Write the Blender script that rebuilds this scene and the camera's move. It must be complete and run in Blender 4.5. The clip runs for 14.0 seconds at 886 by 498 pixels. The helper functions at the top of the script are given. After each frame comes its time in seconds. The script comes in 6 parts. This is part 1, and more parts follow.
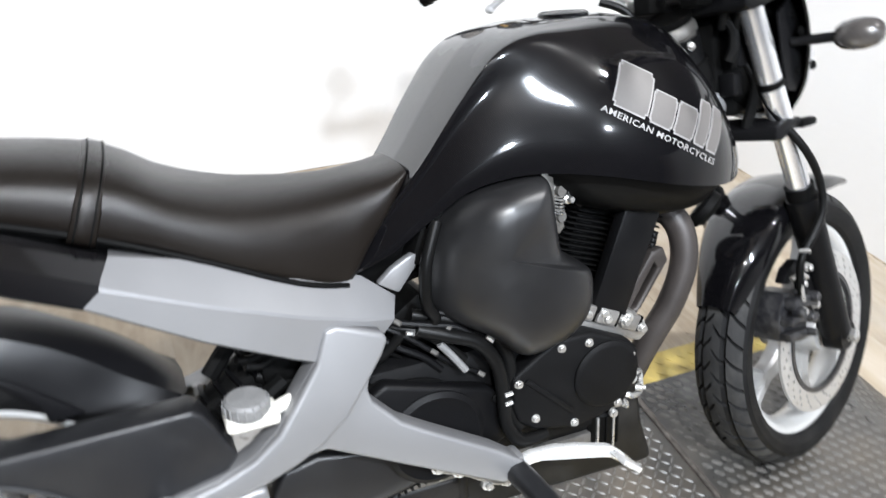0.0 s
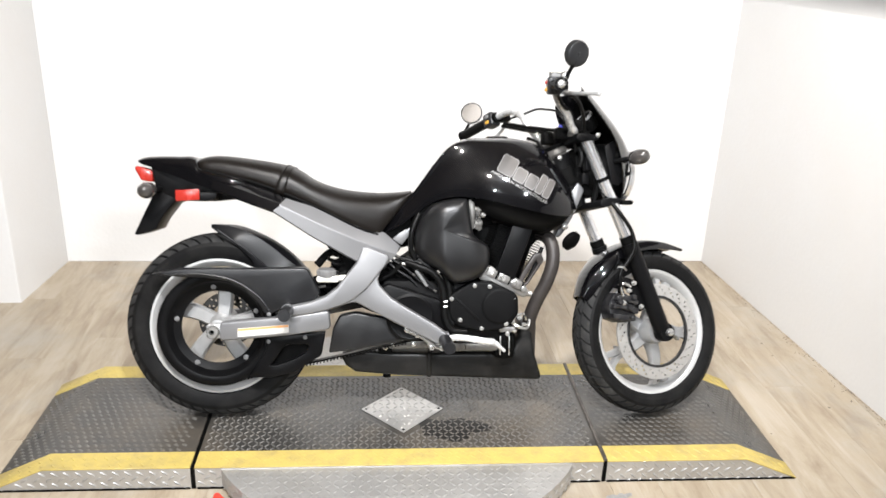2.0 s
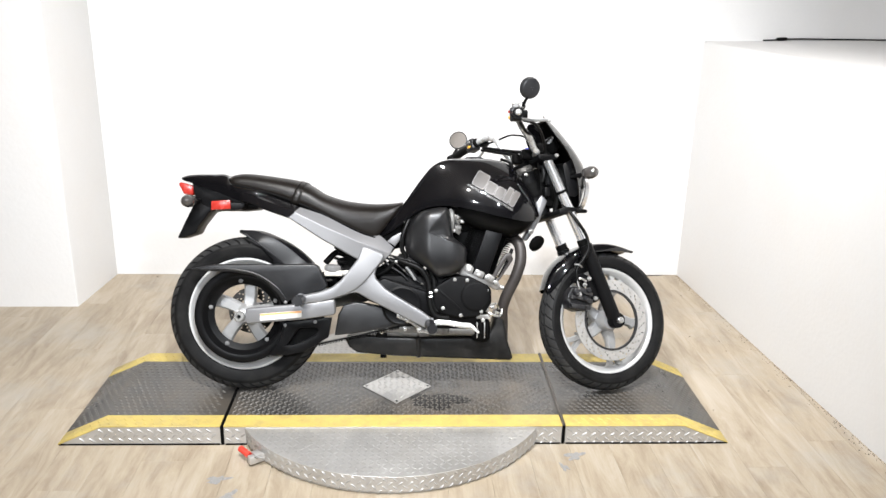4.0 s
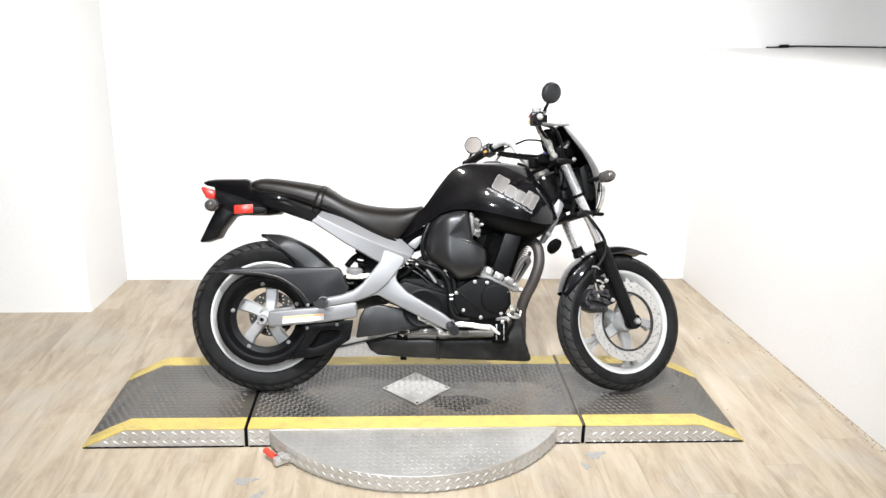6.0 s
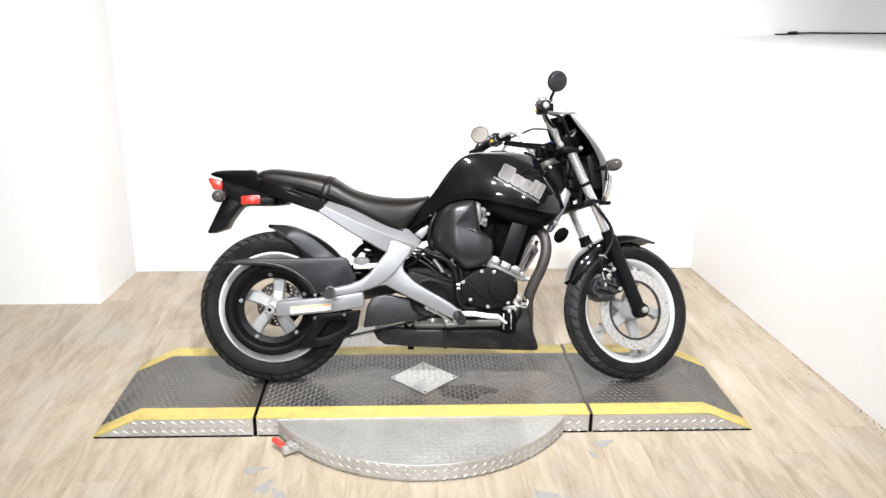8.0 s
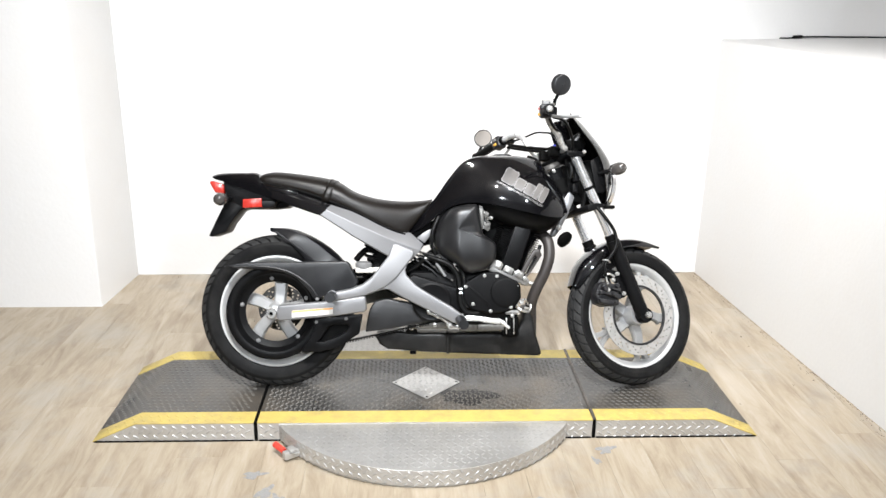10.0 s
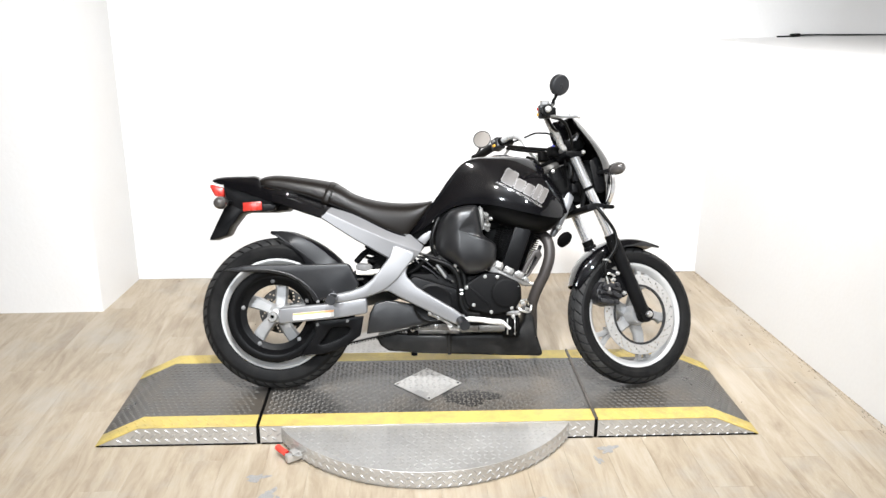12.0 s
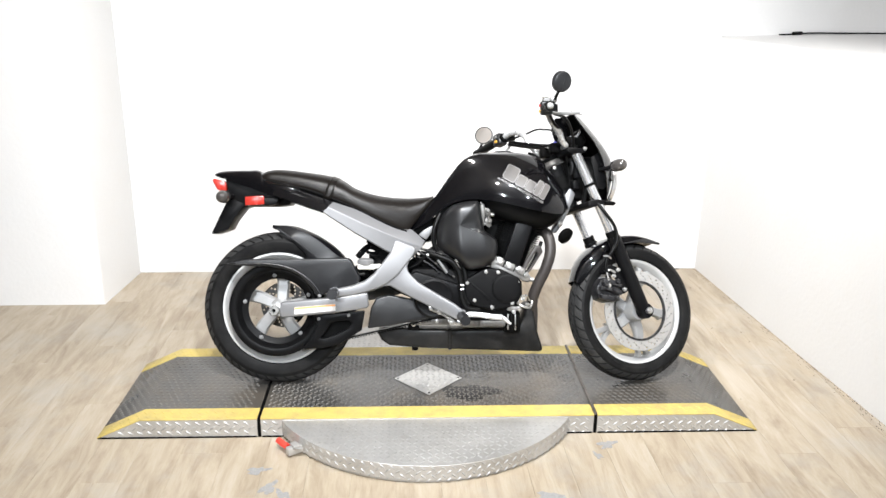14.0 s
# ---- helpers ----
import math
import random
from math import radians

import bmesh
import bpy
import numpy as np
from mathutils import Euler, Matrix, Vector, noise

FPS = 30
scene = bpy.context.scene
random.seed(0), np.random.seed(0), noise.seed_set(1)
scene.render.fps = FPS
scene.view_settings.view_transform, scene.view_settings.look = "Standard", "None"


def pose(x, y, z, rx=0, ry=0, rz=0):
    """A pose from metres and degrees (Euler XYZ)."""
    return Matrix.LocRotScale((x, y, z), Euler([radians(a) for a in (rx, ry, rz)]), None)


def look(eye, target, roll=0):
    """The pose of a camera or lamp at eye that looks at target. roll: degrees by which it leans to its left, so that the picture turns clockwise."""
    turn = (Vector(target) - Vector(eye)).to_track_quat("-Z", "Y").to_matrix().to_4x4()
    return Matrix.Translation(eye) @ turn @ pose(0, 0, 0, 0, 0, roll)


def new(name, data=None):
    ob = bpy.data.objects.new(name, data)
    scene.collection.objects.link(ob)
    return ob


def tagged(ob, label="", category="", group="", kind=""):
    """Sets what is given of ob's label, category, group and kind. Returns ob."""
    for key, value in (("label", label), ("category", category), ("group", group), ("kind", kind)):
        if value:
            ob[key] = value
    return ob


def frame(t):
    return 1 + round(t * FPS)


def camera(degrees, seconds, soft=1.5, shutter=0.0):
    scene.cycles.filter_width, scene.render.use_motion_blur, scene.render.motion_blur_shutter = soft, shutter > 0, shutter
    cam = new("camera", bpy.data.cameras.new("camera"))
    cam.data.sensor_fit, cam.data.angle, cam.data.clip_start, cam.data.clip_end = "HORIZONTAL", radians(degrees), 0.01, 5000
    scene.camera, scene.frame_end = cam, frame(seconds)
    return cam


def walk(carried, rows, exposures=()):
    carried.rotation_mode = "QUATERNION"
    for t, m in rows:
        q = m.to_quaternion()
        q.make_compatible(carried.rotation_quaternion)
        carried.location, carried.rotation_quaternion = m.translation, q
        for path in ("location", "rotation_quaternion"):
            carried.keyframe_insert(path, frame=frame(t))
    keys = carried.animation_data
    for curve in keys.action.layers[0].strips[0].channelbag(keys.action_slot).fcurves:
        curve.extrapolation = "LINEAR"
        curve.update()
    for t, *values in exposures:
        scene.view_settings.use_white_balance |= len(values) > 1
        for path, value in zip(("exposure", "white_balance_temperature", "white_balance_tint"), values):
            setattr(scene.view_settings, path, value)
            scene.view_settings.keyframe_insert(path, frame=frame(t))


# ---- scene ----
cam = camera(56.9, 14.0, shutter=0.4)
PATH = [
    (0, (0.233, -0.784, 1.315), (0.946, 0.688, 0.164), 3.6),
    (0.2, (0.326, -0.872, 1.329), (0.839, 0.686, 0.185), 6.0),
    (0.5, (0.389, -1.036, 1.355), (0.755, 0.625, 0.304), 6.6),
    (0.7, (0.385, -1.181, 1.396), (0.751, 0.520, 0.408), 4.7),
    (1, (0.356, -1.407, 1.436), (0.667, 0.342, 0.517), 4.7),
    (1.5, (0.426, -1.858, 1.468), (0.631, -0.043, 0.652), 5.4),
    (2, (0.456, -2.315, 1.529), (0.638, -0.458, 0.806), 2.1),
    (2.5, (0.539, -2.656, 1.587), (0.657, -0.758, 0.967), 2.2),
    (3, (0.594, -2.868, 1.583), (0.649, -0.971, 0.950), 1.9),
    (3.2, (0.598, -2.866, 1.581), (0.670, -0.968, 0.951), 1.4),
    (5.3, (0.454, -2.883, 1.572), (0.600, -0.989, 0.949), 1.8),
    (5.5, (0.44, -2.895, 1.568), (0.588, -0.997, 0.954), 1.7),
    (6, (0.445, -2.905, 1.569), (0.586, -1.004, 0.962), 1.3),
    (6.5, (0.446, -2.906, 1.562), (0.58, -1.009, 0.943), 1.3),
    (7, (0.449, -2.913, 1.56), (0.57, -1.015, 0.942), 1.2),
    (7.5, (0.448, -2.91, 1.559), (0.575, -1.016, 0.931), 1.0),
    (8, (0.453, -2.909, 1.563), (0.572, -1.014, 0.936), 0.8),
    (10.5, (0.456, -2.888, 1.56), (0.567, -0.99, 0.941), 0.9),
    (11, (0.453, -2.887, 1.565), (0.565, -0.99, 0.939), 0.9),
    (11.5, (0.457, -2.89, 1.562), (0.567, -0.99, 0.947), 0.4),
    (12, (0.454, -2.896, 1.559), (0.566, -0.996, 0.944), 0.3),
    (12.5, (0.453, -2.907, 1.561), (0.566, -1.006, 0.951), 0.8),
    (13, (0.451, -2.911, 1.56), (0.562, -1.012, 0.944), 0.7),
    (13.5, (0.453, -2.905, 1.555), (0.564, -1.011, 0.923), 0.7),
    (14, (0.45, -2.907, 1.561), (0.561, -1.01, 0.936), 0.7),
]
EXPOSURES = [(0, -1.00, 6080, 10), (0.5, -1.05, 6250, 10), (1.0, -1.07, 6400, 10), (1.5, -1.10, 6460, 10), (2.0, -1.15, 6520, 11), (3.2, -1.14, 6470, 11), (5.3, -0.95, 6390, 10), (8.2, -0.90, 6380, 10), (10.3, -1.06, 6380, 10), (11.3, -1.05, 6370, 10), (12.0, -0.95, 6370, 10), (14, -0.96, 6370, 10)]
walk(cam, [(t, look(eye, target, roll)) for t, eye, target, roll in PATH], EXPOSURES)

# ---------------------------------------------------------------- light
world = bpy.data.worlds.new("world")
scene.world = world
world.use_nodes = True
world.node_tree.nodes["Background"].inputs[0].default_value = (0.9, 0.95, 1.0, 1)
world.node_tree.nodes["Background"].inputs[1].default_value = 0.02

ROOM_TOP = 2.75
# round ceiling lamps: x, y, power, diameter, aim, colour
WARM, COOL = (1.0, 0.96, 0.91), (0.915, 0.96, 1.0)
LAMPS = [(0.0, -1.55, 72.0, 0.12, (0.2, 0.8, 0.6), WARM), (0.55, -1.75, 76.0, 0.12, (0.7, 0.9, 0.6), COOL), (1.7, -0.75, 45.0, 0.12, (1.4, 0.9, 0.5), WARM),
         (-0.65, -4.2, 98.0, 0.12, (-0.9, -0.7, 0.0), COOL), (1.35, -3.4, 62.0, 0.12, (1.0, 0.6, 0.5), COOL)]
for px, py, power, size, aim, tint in LAMPS:
    lamp = bpy.data.lights.new("ceiling_lamp_light", "AREA")
    lamp.shape, lamp.size, lamp.spread = "DISK", size, radians(120)
    lamp.energy, lamp.color = power, tint
    lamp_ob = new("ceiling_lamp_light", lamp)
    lamp_ob.matrix_world = look((px, py, ROOM_TOP - 0.16), aim)


# ---------------------------------------------------------------- materials
def mat(name, base, rough=0.5, metal=0.0, var=0.12, scale=8.0, bump=0.0, bump_scale=300.0, coat=0.0, rough_var=0.08, spec=0.5, coat_rough=0.03, dirt=None, dirt_amount=0.0, dirt_scale=3.0):
    """Principled material with variation at two scales, fine relief and patches of wear."""
    m = bpy.data.materials.new(name)
    m.use_nodes = True
    nt = m.node_tree
    n, l = nt.nodes, nt.links
    p = n["Principled BSDF"]
    co = n.new("ShaderNodeTexCoord")
    big = n.new("ShaderNodeTexNoise")
    big.inputs["Scale"].default_value, big.inputs["Detail"].default_value = scale, 5
    l.new(co.outputs["Object"], big.inputs["Vector"])
    fine = n.new("ShaderNodeTexNoise")
    fine.inputs["Scale"].default_value, fine.inputs["Detail"].default_value = bump_scale, 3
    l.new(co.outputs["Object"], fine.inputs["Vector"])
    add = n.new("ShaderNodeMath")
    add.operation = "ADD"
    l.new(big.outputs["Fac"], add.inputs[0])
    half = n.new("ShaderNodeMath")
    half.operation = "MULTIPLY"
    half.inputs[1].default_value = 0.5
    l.new(fine.outputs["Fac"], half.inputs[0])
    l.new(half.outputs[0], add.inputs[1])
    rng = n.new("ShaderNodeMapRange")
    rng.inputs["From Min"].default_value, rng.inputs["From Max"].default_value = 0.45, 1.05
    rng.inputs["To Min"].default_value, rng.inputs["To Max"].default_value = 1 - var, 1 + var
    l.new(add.outputs[0], rng.inputs["Value"])
    mul = n.new("ShaderNodeVectorMath")
    mul.operation = "SCALE"
    mul.inputs[0].default_value = base
    l.new(rng.outputs[0], mul.inputs["Scale"])
    colour = mul.outputs[0]
    if dirt:
        spots = n.new("ShaderNodeTexNoise")
        spots.inputs["Scale"].default_value, spots.inputs["Detail"].default_value = dirt_scale, 8
        spots.inputs["Roughness"].default_value = 0.65
        l.new(co.outputs["Object"], spots.inputs["Vector"])
        cut = n.new("ShaderNodeMapRange")
        cut.inputs["From Min"].default_value, cut.inputs["From Max"].default_value = 0.45, 0.7
        cut.inputs["To Max"].default_value = dirt_amount
        l.new(spots.outputs["Fac"], cut.inputs["Value"])
        mix = n.new("ShaderNodeMix")
        mix.data_type = "RGBA"
        l.new(cut.outputs[0], mix.inputs["Factor"])
        l.new(colour, mix.inputs["A"])
        mix.inputs["B"].default_value = (*dirt, 1)
        colour = mix.outputs["Result"]
    l.new(colour, p.inputs["Base Color"])
    rr = n.new("ShaderNodeMapRange")
    rr.inputs["To Min"].default_value, rr.inputs["To Max"].default_value = max(0.02, rough - rough_var), min(1, rough + rough_var)
    rr.inputs["From Min"].default_value, rr.inputs["From Max"].default_value = 0.3, 0.7
    l.new(big.outputs["Fac"], rr.inputs["Value"])
    l.new(rr.outputs[0], p.inputs["Roughness"])
    p.inputs["Metallic"].default_value = metal
    p.inputs["Coat Weight"].default_value = coat
    p.inputs["Coat Roughness"].default_value = coat_rough
    p.inputs["Specular IOR Level"].default_value = spec
    if bump > 0:
        b = n.new("ShaderNodeBump")
        b.inputs["Strength"].default_value, b.inputs["Distance"].default_value = 1.0, bump
        l.new(fine.outputs["Fac"], b.inputs["Height"])
        l.new(b.outputs[0], p.inputs["Normal"])
    return m


GLOSS_BLACK = mat("black_gloss_paint", (0.0026, 0.0025, 0.0030), 0.30, 0, 0.2, 5, coat=1.0, rough_var=0.05, spec=0.04, coat_rough=0.065)
SATIN_BLACK = mat("black_satin_plastic", (0.0040, 0.0040, 0.0044), 0.40, 0, 0.2, 9, 0.0002, 900, spec=0.12)
HUGGER = mat("black_semi_gloss_plastic", (0.0060, 0.0060, 0.0068), 0.38, 0, 0.25, 8, rough_var=0.06, spec=0.21)
AIRBOX_BLACK = mat("black_airbox_plastic", (0.0090, 0.0090, 0.0097), 0.36, 0, 0.25, 9, 0.0001, 900, spec=0.52, dirt=(0.032, 0.032, 0.0315), dirt_amount=0.25, dirt_scale=6)
GREY_PLASTIC = mat("charcoal_plastic", (0.0105, 0.0108, 0.0122), 0.40, 0, 0.2, 10, 0.0002, 700, dirt=(0.05, 0.05, 0.049), dirt_amount=0.2, dirt_scale=9, spec=0.4)
BELLY_BLACK = mat("black_belly_plastic", (0.0030, 0.0030, 0.0030), 0.42, 0, 0.2, 9, 0.0002, 900, spec=0.08)
FLAT_BLACK = mat("flat_black", (0.0026, 0.0026, 0.0026), 0.6, 0, 0.3, 12, 0.0003, 500, spec=0.07)
VINYL = mat("seat_vinyl", (0.0060, 0.0047, 0.0038), 0.36, 0, 0.15, 6, 0.0004, 800, spec=0.25)
RUBBER = mat("tyre_rubber", (0.0055, 0.0055, 0.0058), 0.58, 0, 0.3, 14, 0.0004, 500, spec=0.13, dirt=(0.034, 0.033, 0.031), dirt_amount=0.28, dirt_scale=9)
TREAD_RUBBER = mat("worn_tread_rubber", (0.021, 0.021, 0.0213), 0.7, 0, 0.25, 20, 0.0004, 500, spec=0.2, dirt=(0.075, 0.074, 0.070), dirt_amount=0.5, dirt_scale=16)
HOSE = mat("hose_rubber", (0.0042, 0.0042, 0.0042), 0.38, 0, 0.2, 12, spec=0.13)
SILVER = mat("silver_frame_paint", (0.212, 0.213, 0.219), 0.42, 0.4, 0.06, 7, 0.0001, 1200, coat=0.05)
ALLOY = mat("cast_alloy", (0.43, 0.43, 0.43), 0.4, 0.45, 0.08, 12, 0.0003, 500, dirt=(0.25, 0.24, 0.22), dirt_amount=0.3, dirt_scale=14)
RIM_SILVER = mat("rim_silver_paint", (0.58, 0.58, 0.575), 0.38, 0.35, 0.08, 10, dirt=(0.40, 0.39, 0.37), dirt_amount=0.3, dirt_scale=12)
CAST = mat("engine_alloy", (0.34, 0.332, 0.32), 0.42, 0.7, 0.2, 25, 0.0006, 350, dirt=(0.12, 0.11, 0.10), dirt_amount=0.6, dirt_scale=18)
DULL = mat("dull_die_casting", (0.18, 0.174, 0.164), 0.45, 0.6, 0.3, 40, 0.0006, 350, dirt=(0.04, 0.038, 0.035), dirt_amount=0.8, dirt_scale=40)
CHROME = mat("chrome", (0.88, 0.88, 0.89), 0.24, 0.85, 0.03, 10, rough_var=0.03)
STEEL = mat("brushed_disc_steel", (0.54, 0.53, 0.515), 0.34, 0.7, 0.06, 30, 0.0002, 700)
# disc steel darkened in colour for the shaded rear disc
SHADED_STEEL = mat("shaded_disc_steel", (0.075, 0.073, 0.070), 0.42, 0.5, 0.2, 30, 0.0002, 700)
POLISHED = mat("polished_aluminium", (0.80, 0.80, 0.79), 0.26, 0.55, 0.04, 20)
BAR = mat("bar_aluminium", (0.66, 0.66, 0.655), 0.27, 0.55, 0.04, 20)
LEVER_YELLOW = mat("yellow_switch", (0.55, 0.30, 0.04), 0.4)
CALIPER_BLACK = mat("worn_caliper_paint", (0.013, 0.013, 0.015), 0.36, 0.1, 0.4, 60, 0.0005, 400, dirt=(0.07, 0.068, 0.065), dirt_amount=0.5, dirt_scale=60)
BOLT = mat("zinc_bolt", (0.55, 0.545, 0.53), 0.3, 0.8, 0.15, 60)
MUFFLER_BLACK = mat("muffler_black", (0.0064, 0.0062, 0.0060), 0.45, 0.2, 0.35, 12, 0.0002, 400, dirt=(0.05, 0.047, 0.044), dirt_amount=0.5, dirt_scale=5, spec=0.35)
EXHAUST = mat("exhaust_steel", (0.036, 0.031, 0.029), 0.48, 0.25, 0.35, 12, 0.0002, 400, dirt=(0.045, 0.039, 0.036), dirt_amount=0.6, dirt_scale=7)
ENGINE_BLACK = mat("engine_wrinkle_black", (0.0040, 0.0040, 0.0043), 0.5, 0, 0.25, 14, 0.0006, 800, spec=0.10)
RED = mat("red_lens", (0.34, 0.026, 0.018), 0.25, 0, 0.15, 40, coat=0.4)
RED_HANDLE = mat("red_vinyl_grip", (0.75, 0.06, 0.04), 0.4, 0, 0.1, 40)
SMOKE = mat("smoked_lens", (0.048, 0.044, 0.042), 0.2, 0, 0.3, 30, coat=0.6)
ORANGE = mat("orange_label", (0.72, 0.36, 0.14), 0.5)
WHITE_LABEL = mat("white_label", (0.66, 0.65, 0.62), 0.5, 0, 0.05)
LOGO_GREY = mat("logo_grey", (0.090, 0.083, 0.079), 0.5, 0.0, 0.08, 30, coat=0.0)
LOGO_EDGE = mat("logo_edge", (0.22, 0.213, 0.208), 0.5, 0, 0.05)
MIRROR = mat("mirror_glass", (0.82, 0.80, 0.78), 0.16, 1.0, 0.02, 10, rough_var=0.02)
BLUE = mat("blue_key_plastic", (0.03, 0.04, 0.35), 0.4)
CLOUDY = mat("clear_reservoir_plastic", (0.70, 0.68, 0.62), 0.3, 0, 0.08, 30)
RESERVOIR_CAP = mat("grey_cap_plastic", (0.16, 0.16, 0.16), 0.5, 0, 0.2, 60)
WALL = mat("white_wall_paint", (0.72, 0.716, 0.711), 0.6, 0, 0.02, 1.2, 0.0008, 60, dirt=(0.70, 0.675, 0.65), dirt_amount=0.5, dirt_scale=1.1)
# unseen walls and ceiling: greys chosen for what the gloss paint reflects
SHOP_WALL = mat("unseen_wall_grey", (0.24, 0.235, 0.23), 0.7, 0, 0.05, 2)
CEILING = mat("unseen_ceiling_grey", (0.38, 0.35, 0.33), 0.8, 0, 0.03, 2)
PLATE = mat("tread_plate_steel", (0.53, 0.518, 0.50), 0.42, 0.6, 0.12, 6, 0.0003, 160, dirt=(0.36, 0.34, 0.31), dirt_amount=0.5, dirt_scale=5)
LUG = mat("raised_steel_lugs", (0.50, 0.492, 0.478), 0.44, 0.6, 0.12, 6, 0.0003, 160, dirt=(0.36, 0.34, 0.31), dirt_amount=0.6, dirt_scale=8)
DECK = mat("painted_tread_plate", (0.046, 0.044, 0.041), 0.34, 0.0, 0.45, 7, 0.0002, 180, spec=0.9, dirt=(0.105, 0.084, 0.060), dirt_amount=0.65, dirt_scale=3.5)
WORN_LUG = mat("worn_tread_lugs", (0.112, 0.107, 0.099), 0.42, 0.0, 0.4, 9, 0.0003, 180, spec=0.6, dirt=(0.15, 0.125, 0.095), dirt_amount=0.5, dirt_scale=7)
HINGE = mat("worn_hinge_steel", (0.10, 0.088, 0.078), 0.45, 0.4, 0.5, 60, 0.0004, 200, dirt=(0.22, 0.20, 0.18), dirt_amount=0.6, dirt_scale=30)
OIL = mat("oil_stain", (0.016, 0.015, 0.014), 0.30, 0.1, 0.3, 9, 0.0002, 160)
YELLOW = mat("yellow_safety_paint", (0.57, 0.44, 0.125), 0.5, 0, 0.10, 9, 0.0004, 200, dirt=(0.34, 0.26, 0.12), dirt_amount=0.6, dirt_scale=22)
SPECK = mat("dark_dirt", (0.06, 0.05, 0.04), 0.8)
SCUFF = mat("scuffed_vinyl", (0.31, 0.305, 0.295), 0.6, 0, 0.3, 60, dirt=(0.21, 0.21, 0.215), dirt_amount=0.7, dirt_scale=50)
SEAM = mat("dark_seam", (0.27, 0.22, 0.165), 0.7)


def plank_material():
    m = bpy.data.materials.new("oak_plank")
    m.use_nodes = True
    n, l = m.node_tree.nodes, m.node_tree.links
    p = n["Principled BSDF"]
    co = n.new("ShaderNodeTexCoord")
    info = n.new("ShaderNodeObjectInfo")
    shift = n.new("ShaderNodeVectorMath")
    shift.operation = "MULTIPLY_ADD"
    shift.inputs[1].default_value = (1, 1, 1)
    roll = n.new("ShaderNodeVectorMath")
    roll.operation = "SCALE"
    roll.inputs[0].default_value = (31.0, 57.0, 13.0)
    l.new(info.outputs["Random"], roll.inputs["Scale"])
    l.new(co.outputs["Object"], shift.inputs[0])
    l.new(roll.outputs[0], shift.inputs[2])

    def streak(sx, sy, detail, rough):
        mp = n.new("ShaderNodeMapping")
        mp.inputs["Scale"].default_value = (sx, sy, 1)
        l.new(shift.outputs[0], mp.inputs["Vector"])
        t = n.new("ShaderNodeTexNoise")
        t.inputs["Scale"].default_value, t.inputs["Detail"].default_value, t.inputs["Roughness"].default_value = 1.0, detail, rough
        t.inputs["Distortion"].default_value = 0.6
        l.new(mp.outputs[0], t.inputs["Vector"])
        return t
    a, b = streak(14, 2.6, 9, 0.66), streak(95, 5.0, 5, 0.7)
    mixf = n.new("ShaderNodeMath")
    mixf.operation = "MULTIPLY_ADD"
    l.new(b.outputs["Fac"], mixf.inputs[0])
    mixf.inputs[1].default_value = 0.24
    l.new(a.outputs["Fac"], mixf.inputs[2])
    tone = n.new("ShaderNodeMath")
    tone.operation = "MULTIPLY_ADD"
    l.new(info.outputs["Random"], tone.inputs[0])
    tone.inputs[1].default_value = 0.035
    l.new(mixf.outputs[0], tone.inputs[2])
    ramp = n.new("ShaderNodeValToRGB")
    ramp.color_ramp.elements[0].position, ramp.color_ramp.elements[0].color = 0.40, (0.250, 0.192, 0.131, 1)
    ramp.color_ramp.elements[1].position, ramp.color_ramp.elements[1].color = 0.98, (0.515, 0.463, 0.390, 1)
    mid = ramp.color_ramp.elements.new(0.66)
    mid.color = (0.402, 0.334, 0.246, 1)
    l.new(tone.outputs[0], ramp.inputs[0])
    # pale grey wear that runs across the planks
    where = n.new("ShaderNodeNewGeometry")
    worn = n.new("ShaderNodeTexNoise")
    worn.inputs["Scale"].default_value, worn.inputs["Detail"].default_value, worn.inputs["Roughness"].default_value = 2.6, 9, 0.68
    l.new(where.outputs["Position"], worn.inputs["Vector"])
    cut = n.new("ShaderNodeMapRange")
    cut.inputs["From Min"].default_value, cut.inputs["From Max"].default_value = 0.50, 0.72
    cut.inputs["To Max"].default_value = 0.6
    l.new(worn.outputs["Fac"], cut.inputs["Value"])
    mix = n.new("ShaderNodeMix")
    mix.data_type = "RGBA"
    l.new(cut.outputs[0], mix.inputs["Factor"])
    l.new(ramp.outputs[0], mix.inputs["A"])
    mix.inputs["B"].default_value = (0.385, 0.370, 0.340, 1)
    l.new(mix.outputs["Result"], p.inputs["Base Color"])
    p.inputs["Roughness"].default_value = 0.42
    bmp = n.new("ShaderNodeBump")
    bmp.inputs["Distance"].default_value = 0.0006
    l.new(b.outputs["Fac"], bmp.inputs["Height"])
    l.new(bmp.outputs[0], p.inputs["Normal"])
    return m


OAK = plank_material()


# ---------------------------------------------------------------- mesh helpers
def finish(name, bm, material, parent=None, label="", smooth=38, kind=""):
    """Links a bmesh as one object; edges sharper than the angle stay sharp."""
    bmesh.ops.recalc_face_normals(bm, faces=bm.faces)
    me = bpy.data.meshes.new(name)
    bm.to_mesh(me)
    bm.free()
    me.materials.append(material)
    me.shade_smooth()
    me.set_sharp_from_angle(angle=radians(smooth))
    ob = new(name, me)
    if parent:
        ob.parent = parent
    return tagged(ob, label, kind=kind)


def part(name, bm, material, parent, label="", smooth=38):
    return finish(name, bm, material, parent, label, smooth)


def empty(name, m, label, category, group="", kind=""):
    ob = new(name)
    ob.empty_display_size = 0.1
    ob.matrix_world = m
    return tagged(ob, label, category, group, kind)


